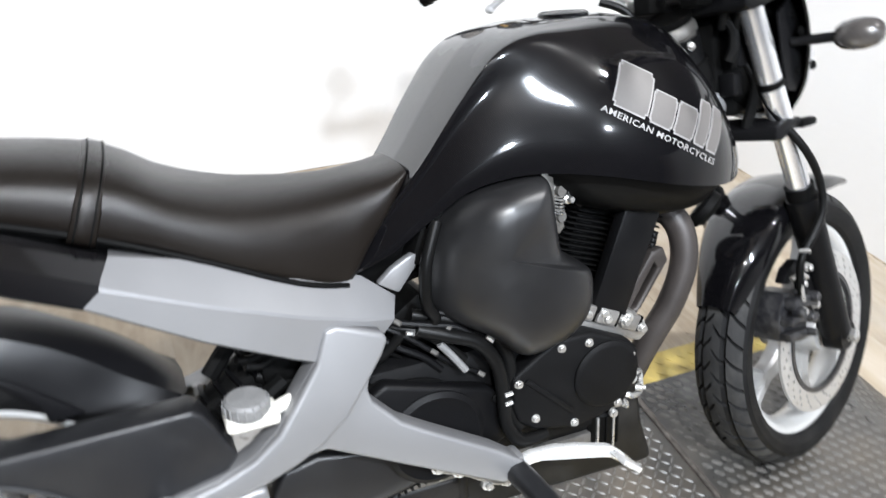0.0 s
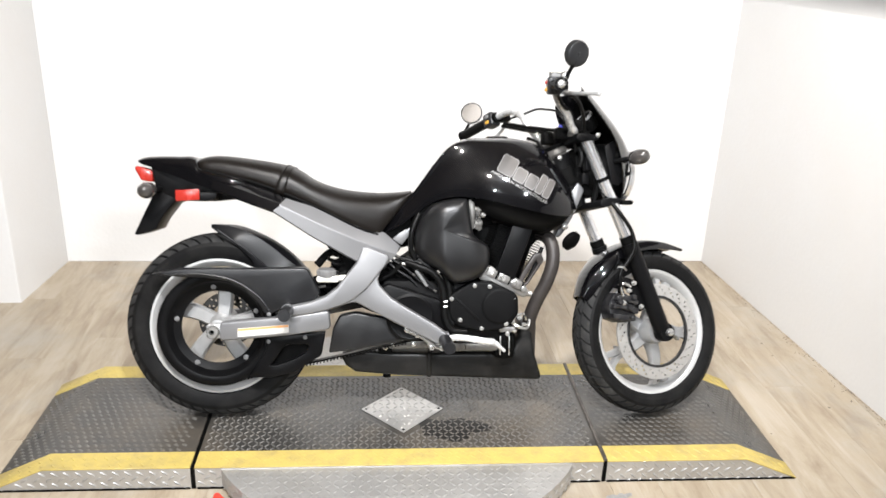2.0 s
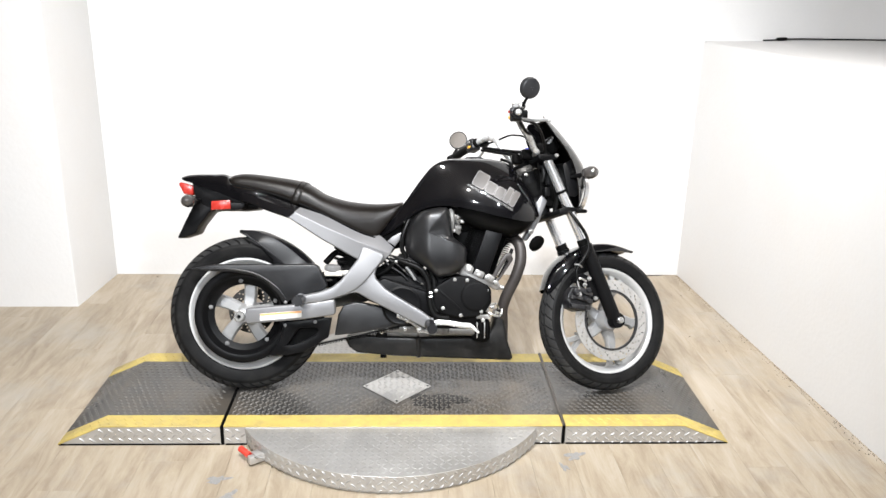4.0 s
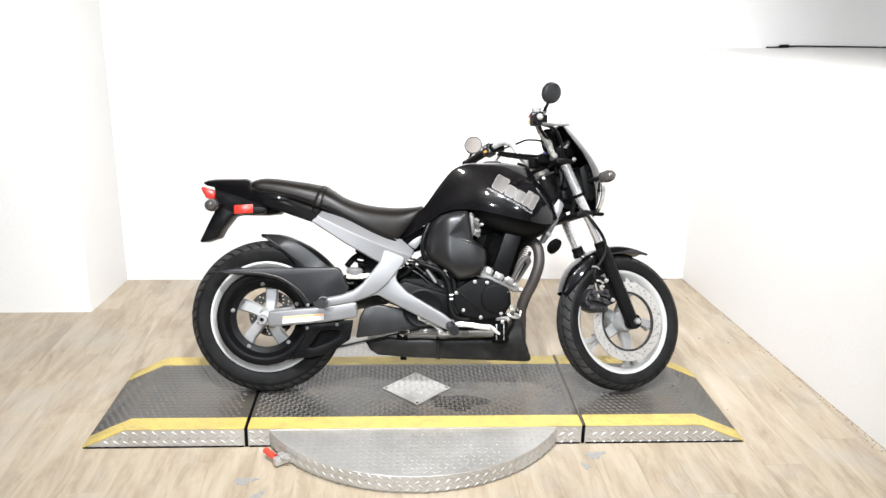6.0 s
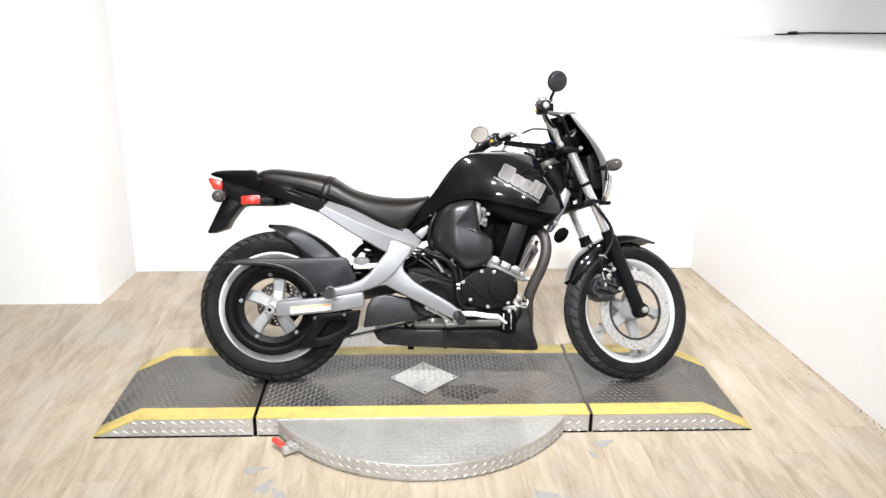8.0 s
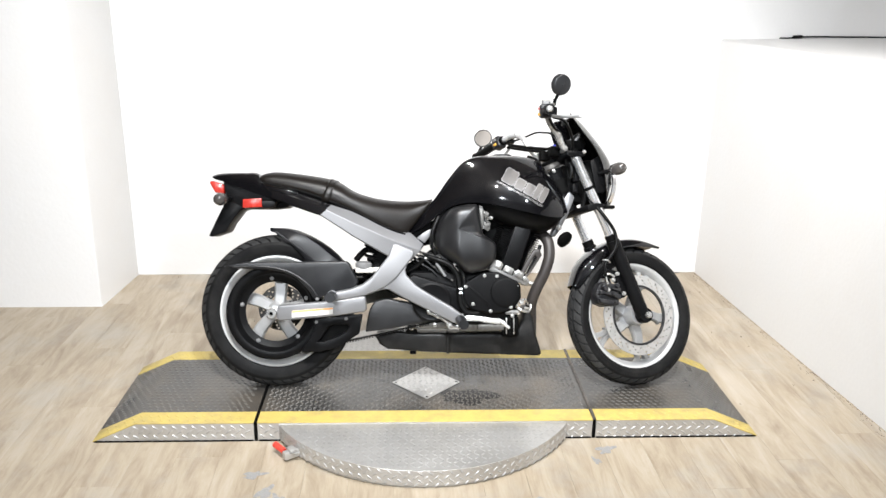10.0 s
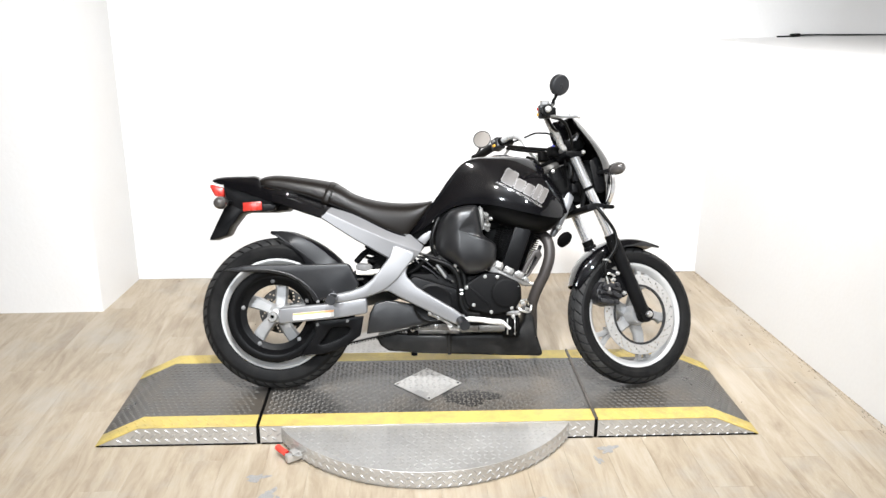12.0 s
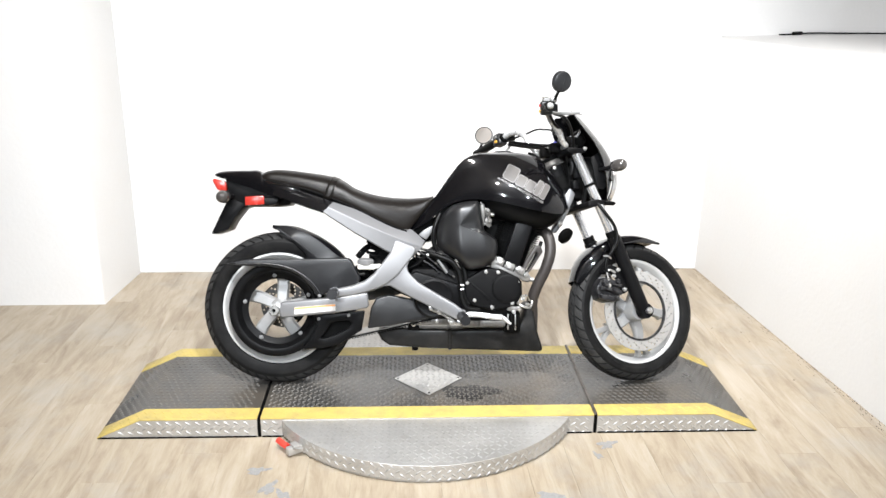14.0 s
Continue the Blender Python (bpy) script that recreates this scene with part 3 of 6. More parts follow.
def tyre(c, R, bead, half, groove, place, label, parent, n=400, slant=0.2):
    """A tyre with cut grooves; groove(angle, u) tells where it is cut, u from -1 to 1 across."""
    prof = [(bead, 0.72), (bead + 0.005, 0.86), (bead + 0.28 * (R - bead), 0.99), (bead + 0.52 * (R - bead), 1.0)]
    lo = len(prof)
    for k in range(19):
        u = 1 - k / 9
        prof.append((R - 0.20 * half * (1 - math.cos(u * 1.25)) * 2.0 - 0.010 * abs(u) ** 6, u * 0.92))
    prof += [(r, -y) for r, y in reversed(prof[:lo])]
    bm = bmesh.new()
    rings, cuts = [], []
    for k in range(n):
        a = 2 * math.pi * k / n
        ring, cut = [], []
        for i, (r, y) in enumerate(prof):
            deep = lo <= i < lo + 19 and groove(a, y / 0.92)
            rr = r - (0.006 if deep else 0)
            b = a + slant * abs(y)
            ring.append(bm.verts.new((c[0] + rr * math.cos(b), c[1] + y * half, c[2] + rr * math.sin(b))))
            cut.append(deep)
        rings.append(ring)
        cuts.append(cut)
    for k in range(n):
        A, B = rings[k], rings[(k + 1) % n]
        for i in range(len(prof) - 1):
            f = bm.faces.new((A[i], A[i + 1], B[i + 1], B[i]))
            worn = lo <= i < lo + 18 and not (cuts[k][i] or cuts[k][i + 1] or cuts[(k + 1) % n][i] or cuts[(k + 1) % n][i + 1])
            f.material_index = 1 if worn else 0
    ob = place("tyre", bm, RUBBER, label, parent, 25)
    ob.data.materials.append(TREAD_RUBBER)
    return ob


def tread_cut(pitches, lines):
    """Oblique grooves in two rows on each half, joined by lines round the tyre."""
    def test(a, u):
        ph, au = a * pitches / (2 * math.pi) + (0.5 if u > 0 else 0), abs(u)
        return (ph % 1 < 0.12 and 0.10 < au < 0.46) or ((ph + 0.4) % 1 < 0.12 and 0.43 < au < 0.97) or any(abs(au - v) < 0.03 for v in lines)
    return test


def wheel_rim(c, lip, half, name, place):
    """Drop-centre rim, closed section."""
    prof = [(lip, half), (lip, half - 0.006), (lip - 0.008, half - 0.008), (lip - 0.012, half * 0.55), (lip - 0.02, half * 0.3), (lip - 0.02, -half * 0.3), (lip - 0.012, -half * 0.55), (lip - 0.008, -half + 0.008), (lip, -half + 0.006), (lip, -half),
            (lip - 0.010, -half), (lip - 0.017, -half * 0.85), (lip - 0.030, -half * 0.32), (lip - 0.030, half * 0.32), (lip - 0.017, half * 0.85), (lip - 0.010, half)]
    return place(name, lathe(prof, c, (0, 1, 0), 96, True), RIM_SILVER, "silver painted cast alloy wheel")


def spoke(c, r0, r1, w0, w1, half, angle, sweep):
    """A blade from hub to rim, swept to one side."""
    rings = []
    for k in range(9):
        t = k / 8
        r = r0 + (r1 - r0) * t
        a = angle + sweep * t * t
        w = w0 + (w1 - w0) * t + 0.012 * (t > 0.9) * (t - 0.9) * 10
        h = half * (1 - 0.25 * t)
        ux, uz = math.cos(a), math.sin(a)
        tx, tz = -uz, ux
        ring = []
        for s, y in ((-1, -0.6), (-0.75, -1), (0.75, -1), (1, -0.6), (1, 0.6), (0.75, 1), (-0.75, 1), (-1, 0.6)):
            ring.append((c[0] + ux * r + tx * s * w / 2, c[1] + y * h, c[2] + uz * r + tz * s * w / 2))
        rings.append(ring)
    return skin(rings)


def drilled_disc(c, r0, r1, y, thick, rows, n):
    """Brake disc with real holes: rings of quads round square-cut holes."""
    own = bmesh.new()
    circle = lambda cx, cz, r, k: [(cx + r * math.cos(2 * math.pi * i / k), cz + r * math.sin(2 * math.pi * i / k)) for i in range(k)]
    holes = [circle(c[0], c[2], r0, 72)]
    for row, (r, off) in enumerate(rows):
        for k in range(n):
            a = 2 * math.pi * (k + off) / n
            holes.append(circle(c[0] + r * math.cos(a), c[2] + r * math.sin(a), 0.0040, 6))
    return plate(circle(c[0], c[2], r1, 96), y - thick / 2, y + thick / 2, 0, holes)


# --- rear wheel
RW = Vector((0, 0, 0.296))
cut_rear = tread_cut(46, (0.333,))
rim = wheel_rim(RW, 0.214, 0.050, "rear_wheel", bpart)
tyre(RW, 0.290, 0.209, 0.064, cut_rear, bpart, "black grooved road tyre", rim, 644, -0.24)
for k in range(5):
    bpart("spoke", spoke(RW, 0.022, 0.176, 0.040, 0.056, 0.020, 2 * math.pi * k / 5 + 1.40, 0.24), ALLOY, "", rim)
bpart("hub", lathe([(0.0, -0.122), (0.0135, -0.122), (0.0135, -0.078), (0.023, -0.077), (0.026, -0.074), (0.028, -0.066), (0.031, -0.045), (0.036, -0.022), (0.040, 0.0), (0.040, 0.07), (0.02, 0.075), (0.0, 0.075)], RW, (0, 1, 0), 40), ALLOY, "", rim)
# the shade on this disc is in its dark base colour
bpart("brake_disc", drilled_disc((0, 0, 0.298), 0.052, 0.090, 0.075, 0.005, ((0.061, 0), (0.071, 0.33), (0.081, 0.66)), 16), SHADED_STEEL, "drilled steel brake disc", rim)
# belt pulley ring on the right
pul = [(0.112, -0.060), (0.113, -0.066), (0.117, -0.067), (0.134, -0.074), (0.145, -0.094), (0.149, -0.100), (0.155, -0.102), (0.168, -0.102), (0.175, -0.099), (0.179, -0.092), (0.178, -0.060), (0.148, -0.056)]
pulley = bpart("belt_pulley", lathe(pul, RW, (0, 1, 0), 96, True), SATIN_BLACK, "black belt pulley with its guard ring")
for k in range(5):
    a = 2 * math.pi * k / 5 + 0.42
    bpart("bolt", bolt_head((0.127 * math.cos(a), -0.070, 0.296 + 0.127 * math.sin(a)), 0.0066, 0.007), RESERVOIR_CAP, "", pulley)
bpart("axle_nut", lathe([(0.020, -0.149), (0.020, -0.154), (0.0185, -0.156), (0.0185, -0.166), (0.0170, -0.169), (0.0075, -0.169), (0.0075, -0.150), (0.0, -0.150)], RW, (0, 1, 0), 24), BOLT, "bright steel axle end with an open centre")
bpart("axle_bore", lathe([(0.0, -0.1515), (0.0072, -0.1515), (0.0072, -0.1505), (0.0, -0.1505)], RW, (0, 1, 0), 16), FLAT_BLACK, "dark bore of the axle")

# --- swing arm
bm = plate([(0.020, 0.297), (0.022, 0.322), (0.03, 0.327), (0.225, 0.344), (0.325, 0.360), (0.343, 0.361), (0.347, 0.308), (0.335, 0.303), (0.225, 0.286), (0.03, 0.269), (0.021, 0.274)], -0.161, -0.120, 0.007, segments=3)
swing = bpart("swing_arm", bm, SILVER, "silver painted box section swing arm")
bpart("axle_block", plate([(-0.020, 0.279), (-0.020, 0.314), (-0.012, 0.318), (0.060, 0.322), (0.060, 0.276), (-0.012, 0.274)], -0.150, -0.120, 0.004), ALLOY, "cast alloy axle block", swing)
bpart("swing_arm", mirrored(plate([(-0.028, 0.298), (-0.018, 0.320), (0.225, 0.344), (0.46, 0.392), (0.46, 0.335), (0.225, 0.288), (-0.018, 0.276)], -0.153, -0.118, 0.007)), SILVER)
sticker = lambda u0, u1, v0, v1: plate([(0.075 + u * 0.150, 0.282 + v * 0.025 + u * 0.0132) for u, v in ((u0, v0), (u1, v0), (u1, v1), (u0, v1))], -0.1625, -0.1605, 0)
bpart("warning_label", sticker(0, 1, 0, 1), WHITE_LABEL, "white warning label with an orange band", swing)
bm = plate([(0.076, 0.2995), (0.224, 0.3125), (0.224, 0.3190), (0.076, 0.3060)], -0.1632, -0.1623, 0)
bpart("label_band", bm, ORANGE, "", swing)

# --- belt and its guards
bm = bmesh.new()
R1, R2, C2 = 0.168, 0.088, Vector((0.56, 0, 0.340))
dx, dz = C2.x, C2.z - RW.z
tilt, open_a = math.atan2(dz, dx), math.acos((R1 - R2) / math.hypot(dx, dz))
loop = [(RW.x + R1 * math.cos(a), RW.z + R1 * math.sin(a)) for a in np.linspace(tilt + open_a, tilt + 2 * math.pi - open_a, 90)]
loop += [(C2.x + R2 * math.cos(a), C2.z + R2 * math.sin(a)) for a in np.linspace(tilt - open_a, tilt + open_a, 24)]
ring = []
for i, (x, z) in enumerate(loop):
    ring.append(((x, -0.100, z), (x, -0.072, z)))
vs = [[bm.verts.new(a), bm.verts.new(b)] for a, b in ring]
for i in range(len(vs)):
    bm.faces.new((vs[i - 1][0], vs[i][0], vs[i][1], vs[i - 1][1]))
bmesh.ops.recalc_face_normals(bm, faces=bm.faces)
bmesh.ops.solidify(bm, geom=bm.faces[:], thickness=0.005)
belt = bpart("drive_belt", bm, HOSE, "black toothed drive belt")
bm = bmesh.new()
ex = RW.x + R1 * math.cos(tilt - open_a), RW.z + R1 * math.sin(tilt - open_a)
fx = C2.x + R2 * math.cos(tilt - open_a), C2.z + R2 * math.sin(tilt - open_a)
for k in range(52):
    t = (k + 0.5) / 52
    x, z = ex[0] + (fx[0] - ex[0]) * t, ex[1] + (fx[1] - ex[1]) * t
    block(-0.0022, 0.0022, -0.102, -0.074, -0.0058, -0.001, 0.0008, Matrix.Translation((x, 0, z)) @ pose(0, 0, 0, 0, -math.degrees(math.atan2(fx[1] - ex[1], fx[0] - ex[0])), 0), bm, 1)
bpart("belt_teeth", bm, HOSE, "", belt)

bm = plate(smooth_outline([(-0.180, 0.468), (-0.101, 0.484), (0.008, 0.486), (0.104, 0.486)], 1) + [(0.27, 0.489), (0.282, 0.480), (0.316, 0.412), (0.30, 0.392), (0.219, 0.374), (0.164, 0.346), (0.150, 0.352), (0.136, 0.379), (0.092, 0.425), (0.045, 0.447), (-0.02, 0.458), (-0.10, 0.459)], -0.150, -0.100, 0.006, segments=3)
guard = bpart("belt_guard", bm, GREY_PLASTIC, "charcoal plastic upper belt guard")
bm = tube([(-0.14, -0.149, 0.466), (-0.03, -0.150, 0.468), (0.06, -0.150, 0.450), (0.13, -0.150, 0.405), (0.165, -0.150, 0.36)], 0.0035, 8)
bpart("guard_rib", bm, GREY_PLASTIC, "", guard)
low_out = [(0.10, 0.150), (0.17, 0.150), (0.24, 0.168), (0.318, 0.218), (0.330, 0.290), (0.24, 0.283), (0.150, 0.276), (0.152, 0.235), (0.13, 0.195)]
hole = [(0.164, 0.188), (0.180, 0.206), (0.205, 0.246), (0.222, 0.252), (0.272, 0.254), (0.282, 0.246), (0.268, 0.224), (0.230, 0.204), (0.185, 0.188)]
lowg = bpart("lower_guard", plate(low_out, -0.126, -0.090, 0.004, [hole]), SATIN_BLACK, "black lower belt guard with a triangular opening")
bpart("guard_back", plate([(x, z) for x, z in hole], -0.100, -0.096, 0), FLAT_BLACK, "", lowg)
for p in ((0.165, 0.349), (0.16, 0.262), (0.27, 0.275)):
    bpart("bolt", bolt_head((p[0], -0.1265 if p[1] < 0.3 else -0.1505, p[1]), 0.0048, 0.004), RESERVOIR_CAP, "", lowg)
bm = plate([(0.352, 0.300), (0.372, 0.338), (0.42, 0.348), (0.52, 0.330), (0.594, 0.288), (0.612, 0.272), (0.54, 0.252), (0.424, 0.233), (0.339, 0.222)], -0.108, -0.06, 0.006, segments=3)
bpart("front_belt_cover", bm, AIRBOX_BLACK, "black plastic cover over the front belt pulley")

# --- rear mudguard over the tyre
top_line = spline([(-0.026, 0, 0.606), (0.052, 0, 0.604), (0.125, 0, 0.577), (0.184, 0, 0.543), (0.229, 0, 0.506), (0.272, 0, 0.458)], 5)
low_line = spline([(-0.020, 0, 0.600), (0.030, 0, 0.580), (0.066, 0, 0.553), (0.100, 0, 0.516), (0.140, 0, 0.482), (0.245, 0, 0.462)], 5)
rings = []
for a, b in zip(top_line, low_line):
    h = [(-0.074, b.x, b.z), (-0.070, (2 * b.x + a.x) / 3, (2 * b.z + a.z) / 3 + 0.004), (-0.058, (b.x + 3 * a.x) / 4, (b.z + 3 * a.z) / 4 + 0.008), (-0.035, a.x, a.z + 0.001), (0, a.x, a.z + 0.005)]
    f = 0.12 + 0.88 * min(1.0, max(0.0, (a.x + 0.026) / 0.12)) ** 0.8
    rings.append([(x, -0.035 + (y + 0.035) * f, z) for y, x, z in h] + [(x, -0.035 + (-y + 0.035) * f, z) for y, x, z in reversed(h[:-1])])
bm = skin(rings, closed=False, caps=False)
bmesh.ops.recalc_face_normals(bm, faces=bm.faces)
bmesh.ops.solidify(bm, geom=bm.faces[:], thickness=0.004)
bpart("rear_mudguard", bm, HUGGER, "black plastic mudguard hugging the rear tyre")
bm = plate([(-0.012, 0.600), (0.006, 0.598), (0.090, 0.538), (0.152, 0.485), (0.112, 0.482), (0.106, 0.505), (0.06, 0.552)], -0.082, -0.076, 0.002)
bpart("mudguard_strut", bm, HUGGER, "black brace on the mudguard side")

# --- tank
TANK = [(0.485, 0.582, 0.590, 0.065, 0.055), (0.55, 0.614, 0.668, 0.086, 0.062), (0.60, 0.653, 0.730, 0.100, 0.073), (0.65, 0.690, 0.802, 0.115, 0.082), (0.70, 0.705, 0.862, 0.130, 0.088),
        (0.75, 0.708, 0.886, 0.146, 0.090), (0.83, 0.697, 0.893, 0.173, 0.086), (0.93, 0.673, 0.890, 0.188, 0.074), (1.00, 0.659, 0.866, 0.180, 0.066), (1.05, 0.654, 0.805, 0.156, 0.070), (1.085, 0.662, 0.742, 0.124, 0.075), (1.100, 0.678, 0.700, 0.09, 0.06)]


def tank_ring(x):
    zb, zt, wm, wt = along(TANK, x)
    h = zt - zb
    c = min(1.0, max(0.0, (0.80 - x) / 0.12))
    half = [(wm * 1.0, zb), (wm * 0.99, zb + 0.20 * h), (wm * 0.915, zb + 0.45 * h), (wm * 0.56 + wt * 0.37, zb + 0.73 * h), (wt * (1.12 + 0.02 * c), zb + (0.925 + 0.025 * c) * h), (wt * (0.8 + 0.27 * c), zt - 0.004 + 0.002 * c), (wt * 0.5, zt + 0.001), (0, zt + 0.003)]
    half = [(0, zb)] + [(p[0], p[1]) for p in spline([(y, z, 0) for y, z in half], 5)]
    return [(x, -y, z) for y, z in half] + [(x, y, z) for y, z in reversed(half[1:-1])]


bm = skin([tank_ring(x) for x in np.linspace(0.485, 1.100, 64)])
from mathutils.bvhtree import BVHTree
bmesh.ops.recalc_face_normals(bm, faces=bm.faces)
TANK_TREE = BVHTree.FromBMesh(bm)
tank = bpart("fuel_tank", bm, GLOSS_BLACK, "glossy black fuel tank cover with bright reflections", smooth=50)


def on_tank(x, z, lift=0.0012):
    hit, nrm, _, _ = TANK_TREE.ray_cast(Vector((x, -0.6, z)), Vector((0, 1, 0)))
    return hit + nrm * lift if hit else Vector((x, -0.14, z))


def decal(corners, name, material, lift, nu=16, nv=12, rounded=0.0):
    """A thin sheet laid on the tank between four corners in side view."""
    a, b, c, d = [Vector((*p, 0)) for p in corners]
    own = bmesh.new()
    grid = [[own.verts.new(on_tank(*((a.lerp(b, i / nu)).lerp(d.lerp(c, i / nu), j / nv)).xy, lift)) for j in range(nv + 1)] for i in range(nu + 1)]
    for i in range(nu):
        for j in range(nv):
            own.faces.new((grid[i][j], grid[i + 1][j], grid[i + 1][j + 1], grid[i][j + 1]))
    if rounded:
        corner = [grid[0][0], grid[nu][0], grid[nu][nv], grid[0][nv]]
        bmesh.ops.delete(own, geom=corner, context="VERTS")
    return bpart(name, own, material, "", tank)


# brand mark: plain rounded blocks with a pale edge, and a pale bar below
E1 = Vector((0.155, -0.088))
ORG = Vector((0.868, 0.842))
DOWN = Vector((-0.030, -0.052))
mark = lambda u, v: tuple(ORG + E1 * u + DOWN * v)
blocks = [(0.0, 0.285, -0.02), (0.295, 0.50, 0.26), (0.51, 0.70, 0.26), (0.71, 0.84, -0.02), (0.85, 0.985, -0.02)]
for u0, u1, v0 in blocks:
    decal([mark(u0, v0), mark(u1, v0), mark(u1, 1.0), mark(u0, 1.0)], "mark_edge", LOGO_EDGE, 0.0010, rounded=1)
    du, dv = 0.012, 0.035
    decal([mark(u0 + du, v0 + dv), mark(u1 - du, v0 + dv), mark(u1 - du, 1.0 - dv), mark(u0 + du, 1.0 - dv)], "mark_block", LOGO_GREY, 0.0018, rounded=1)
# small capitals below the mark, laid on the tank's skin
words = bpy.data.curves.new("lettering", "FONT")
words.body, words.space_character, words.resolution_u, words.offset = "AMERICAN MOTORCYCLES", 1.08, 2, 0.014
words_ob = new("lettering", words)
bpy.context.view_layer.update()
flat = bpy.data.meshes.new_from_object(words_ob)
bpy.data.objects.remove(words_ob)
own = bmesh.new()
own.from_mesh(flat)
wide, tall = max(v.co.x for v in own.verts), max(v.co.y for v in own.verts)
for v in own.verts:
    v.co = on_tank(*mark(-0.06 + 1.06 * v.co.x / wide, 1.215 - 0.135 * v.co.y / tall), 0.0014)
bpart("lettering", own, LOGO_EDGE, "small pale grey capital lettering", tank)

# belly scoop below the tank
SCOOP = [(0.770, 0.684, 0.703, 0.120), (0.82, 0.645, 0.702, 0.142), (0.88, 0.620, 0.690, 0.155), (0.95, 0.603, 0.675, 0.158), (1.0, 0.598, 0.665, 0.152), (1.05, 0.618, 0.660, 0.136), (1.085, 0.655, 0.670, 0.11)]
rings = []
for x in np.linspace(0.77, 1.085, 26):
    zb, zt, w = along(SCOOP, x)
    half = [(0, zb), (w * 0.6, zb), (w * 0.86, zb + 0.25 * (zt - zb)), (w, zb + 0.75 * (zt - zb)), (w * 0.99, zt), (0, zt)]
    rings.append([(x, -y, z) for y, z in half] + [(x, y, z) for y, z in reversed(half[1:-1])])
bpart("tank_belly", skin(rings), BELLY_BLACK, "dark satin plastic belly below the tank", smooth=60)
bpart("filler_cap", lathe([(0.036, 0), (0.036, 0.006), (0.03, 0.009), (0, 0.010)], (0.86, 0, 0.893), (0, 0, 1), 32), GLOSS_BLACK)

# --- seat
SEAT = [(-0.060, 0.790, 0.806, 0.072, 0.060), (-0.045, 0.781, 0.816, 0.090, 0.080), (0.007, 0.770, 0.822, 0.100, 0.096), (0.115, 0.744, 0.811, 0.112, 0.110), (0.20, 0.715, 0.797, 0.119, 0.118), (0.245, 0.698, 0.780, 0.122, 0.122),
        (0.289, 0.679, 0.752, 0.124, 0.124), (0.354, 0.645, 0.729, 0.124, 0.124), (0.42, 0.614, 0.718, 0.115, 0.116), (0.486, 0.590, 0.714, 0.100, 0.100), (0.53, 0.640, 0.716, 0.085, 0.088), (0.565, 0.684, 0.719, 0.075, 0.072), (0.588, 0.712, 0.723, 0.062, 0.055)]


def seat_ring(x, grow=0.0, lean=0.0):
    zb, zt, wb, wt = along(SEAT, x)
    h = zt - zb
    half = [(0, zb), (wb * 0.6, zb), (wb * 0.97, zb), (wb * 0.995 + grow, zb + 0.08 * h), (wb + grow, zb + 0.20 * h)]
    for k in range(1, 15):
        t = math.pi / 2 * k / 14
        half.append(((wb + grow) * max(0.0, math.cos(t)) ** 0.70, zb + 0.20 * h + (0.80 * h + 0.003 + grow) * math.sin(t) ** 0.74))
    half[-1] = (0, half[-1][1])
    put = lambda z: x + lean * (z - zt)
    return [(put(z), -y, z) for y, z in half] + [(put(z), y, z) for y, z in reversed(half[1:-1])]


seat = bpart("seat", skin([seat_ring(x) for x in np.linspace(-0.060, 0.588, 70)]), VINYL, "black vinyl two-step seat with a cross strap", smooth=60)
bpart("seat_strap", skin([seat_ring(x, g, 0.36) for x, g in ((0.204, 0.0), (0.2055, 0.0015), (0.216, 0.0022), (0.229, 0.0022), (0.232, 0.0))]), VINYL, "black vinyl strap across the seat", seat, 60)
for k in (0.2085, 0.2250):
    bpart("seam", skin([seat_ring(x, g, 0.36) for x, g in ((k, 0.001), (k + 0.0008, 0.0032), (k + 0.0022, 0.0032), (k + 0.003, 0.001))]), FLAT_BLACK, "", seat, 60)
edge = [(-0.045, -0.090, 0.780), (0.02, -0.101, 0.766), (0.115, -0.110, 0.743), (0.21, -0.116, 0.710), (0.32, -0.122, 0.663), (0.42, -0.117, 0.613), (0.487, -0.100, 0.589)]
bpart("piping", tube(edge, 0.004, 8), FLAT_BLACK, "", seat)

pan = plate([(-0.035, 0.785), (0.10, 0.752), (0.20, 0.722), (0.32, 0.668), (0.43, 0.616), (0.47, 0.592), (0.43, 0.585), (0.30, 0.630), (0.20, 0.668), (0.06, 0.705), (-0.03, 0.735)], -0.088, 0.088, 0.004)
bpart("seat_pan", pan, FLAT_BLACK, "black pan under the seat", seat)

# --- tail
TAIL = [(-0.243, 0.801, 0.809, 0.040), (-0.225, 0.793, 0.815, 0.055), (-0.19, 0.783, 0.819, 0.070), (-0.115, 0.757, 0.820, 0.092), (-0.062, 0.738, 0.816, 0.108), (-0.045, 0.732, 0.784, 0.112), (0.05, 0.699, 0.763, 0.136), (0.09, 0.690, 0.748, 0.136)]
rings = []
for x in np.linspace(-0.243, 0.090, 52):
    zb, zt, w = along(TAIL, x)
    h = zt - zb
    f = min(1.0, max(0.0, (x + 0.065) / 0.03))
    mixed = lambda a, b: a + (b - a) * f
    g = min(1.0, max(0.0, (x + 0.03) / 0.2))
    half = [(w * 0.998, zb), (w, zb + 0.08 * h), (w * mixed(0.985, 1.0 - 0.02 * g), zb + 0.48 * h), (w * mixed(0.93, 0.99 - 0.14 * g), zb + mixed(0.72, 0.82) * h), (w * mixed(0.70, 0.95 - 0.20 * g), zt - 0.03 * h), (0, zt)]
    half = [(0, zb + 0.04 * h)] + [(p[0], p[1]) for p in spline([(y, z, 0) for y, z in half], 4)]
    rings.append([(x, -y, z) for y, z in half] + [(x, y, z) for y, z in reversed(half[1:-1])])
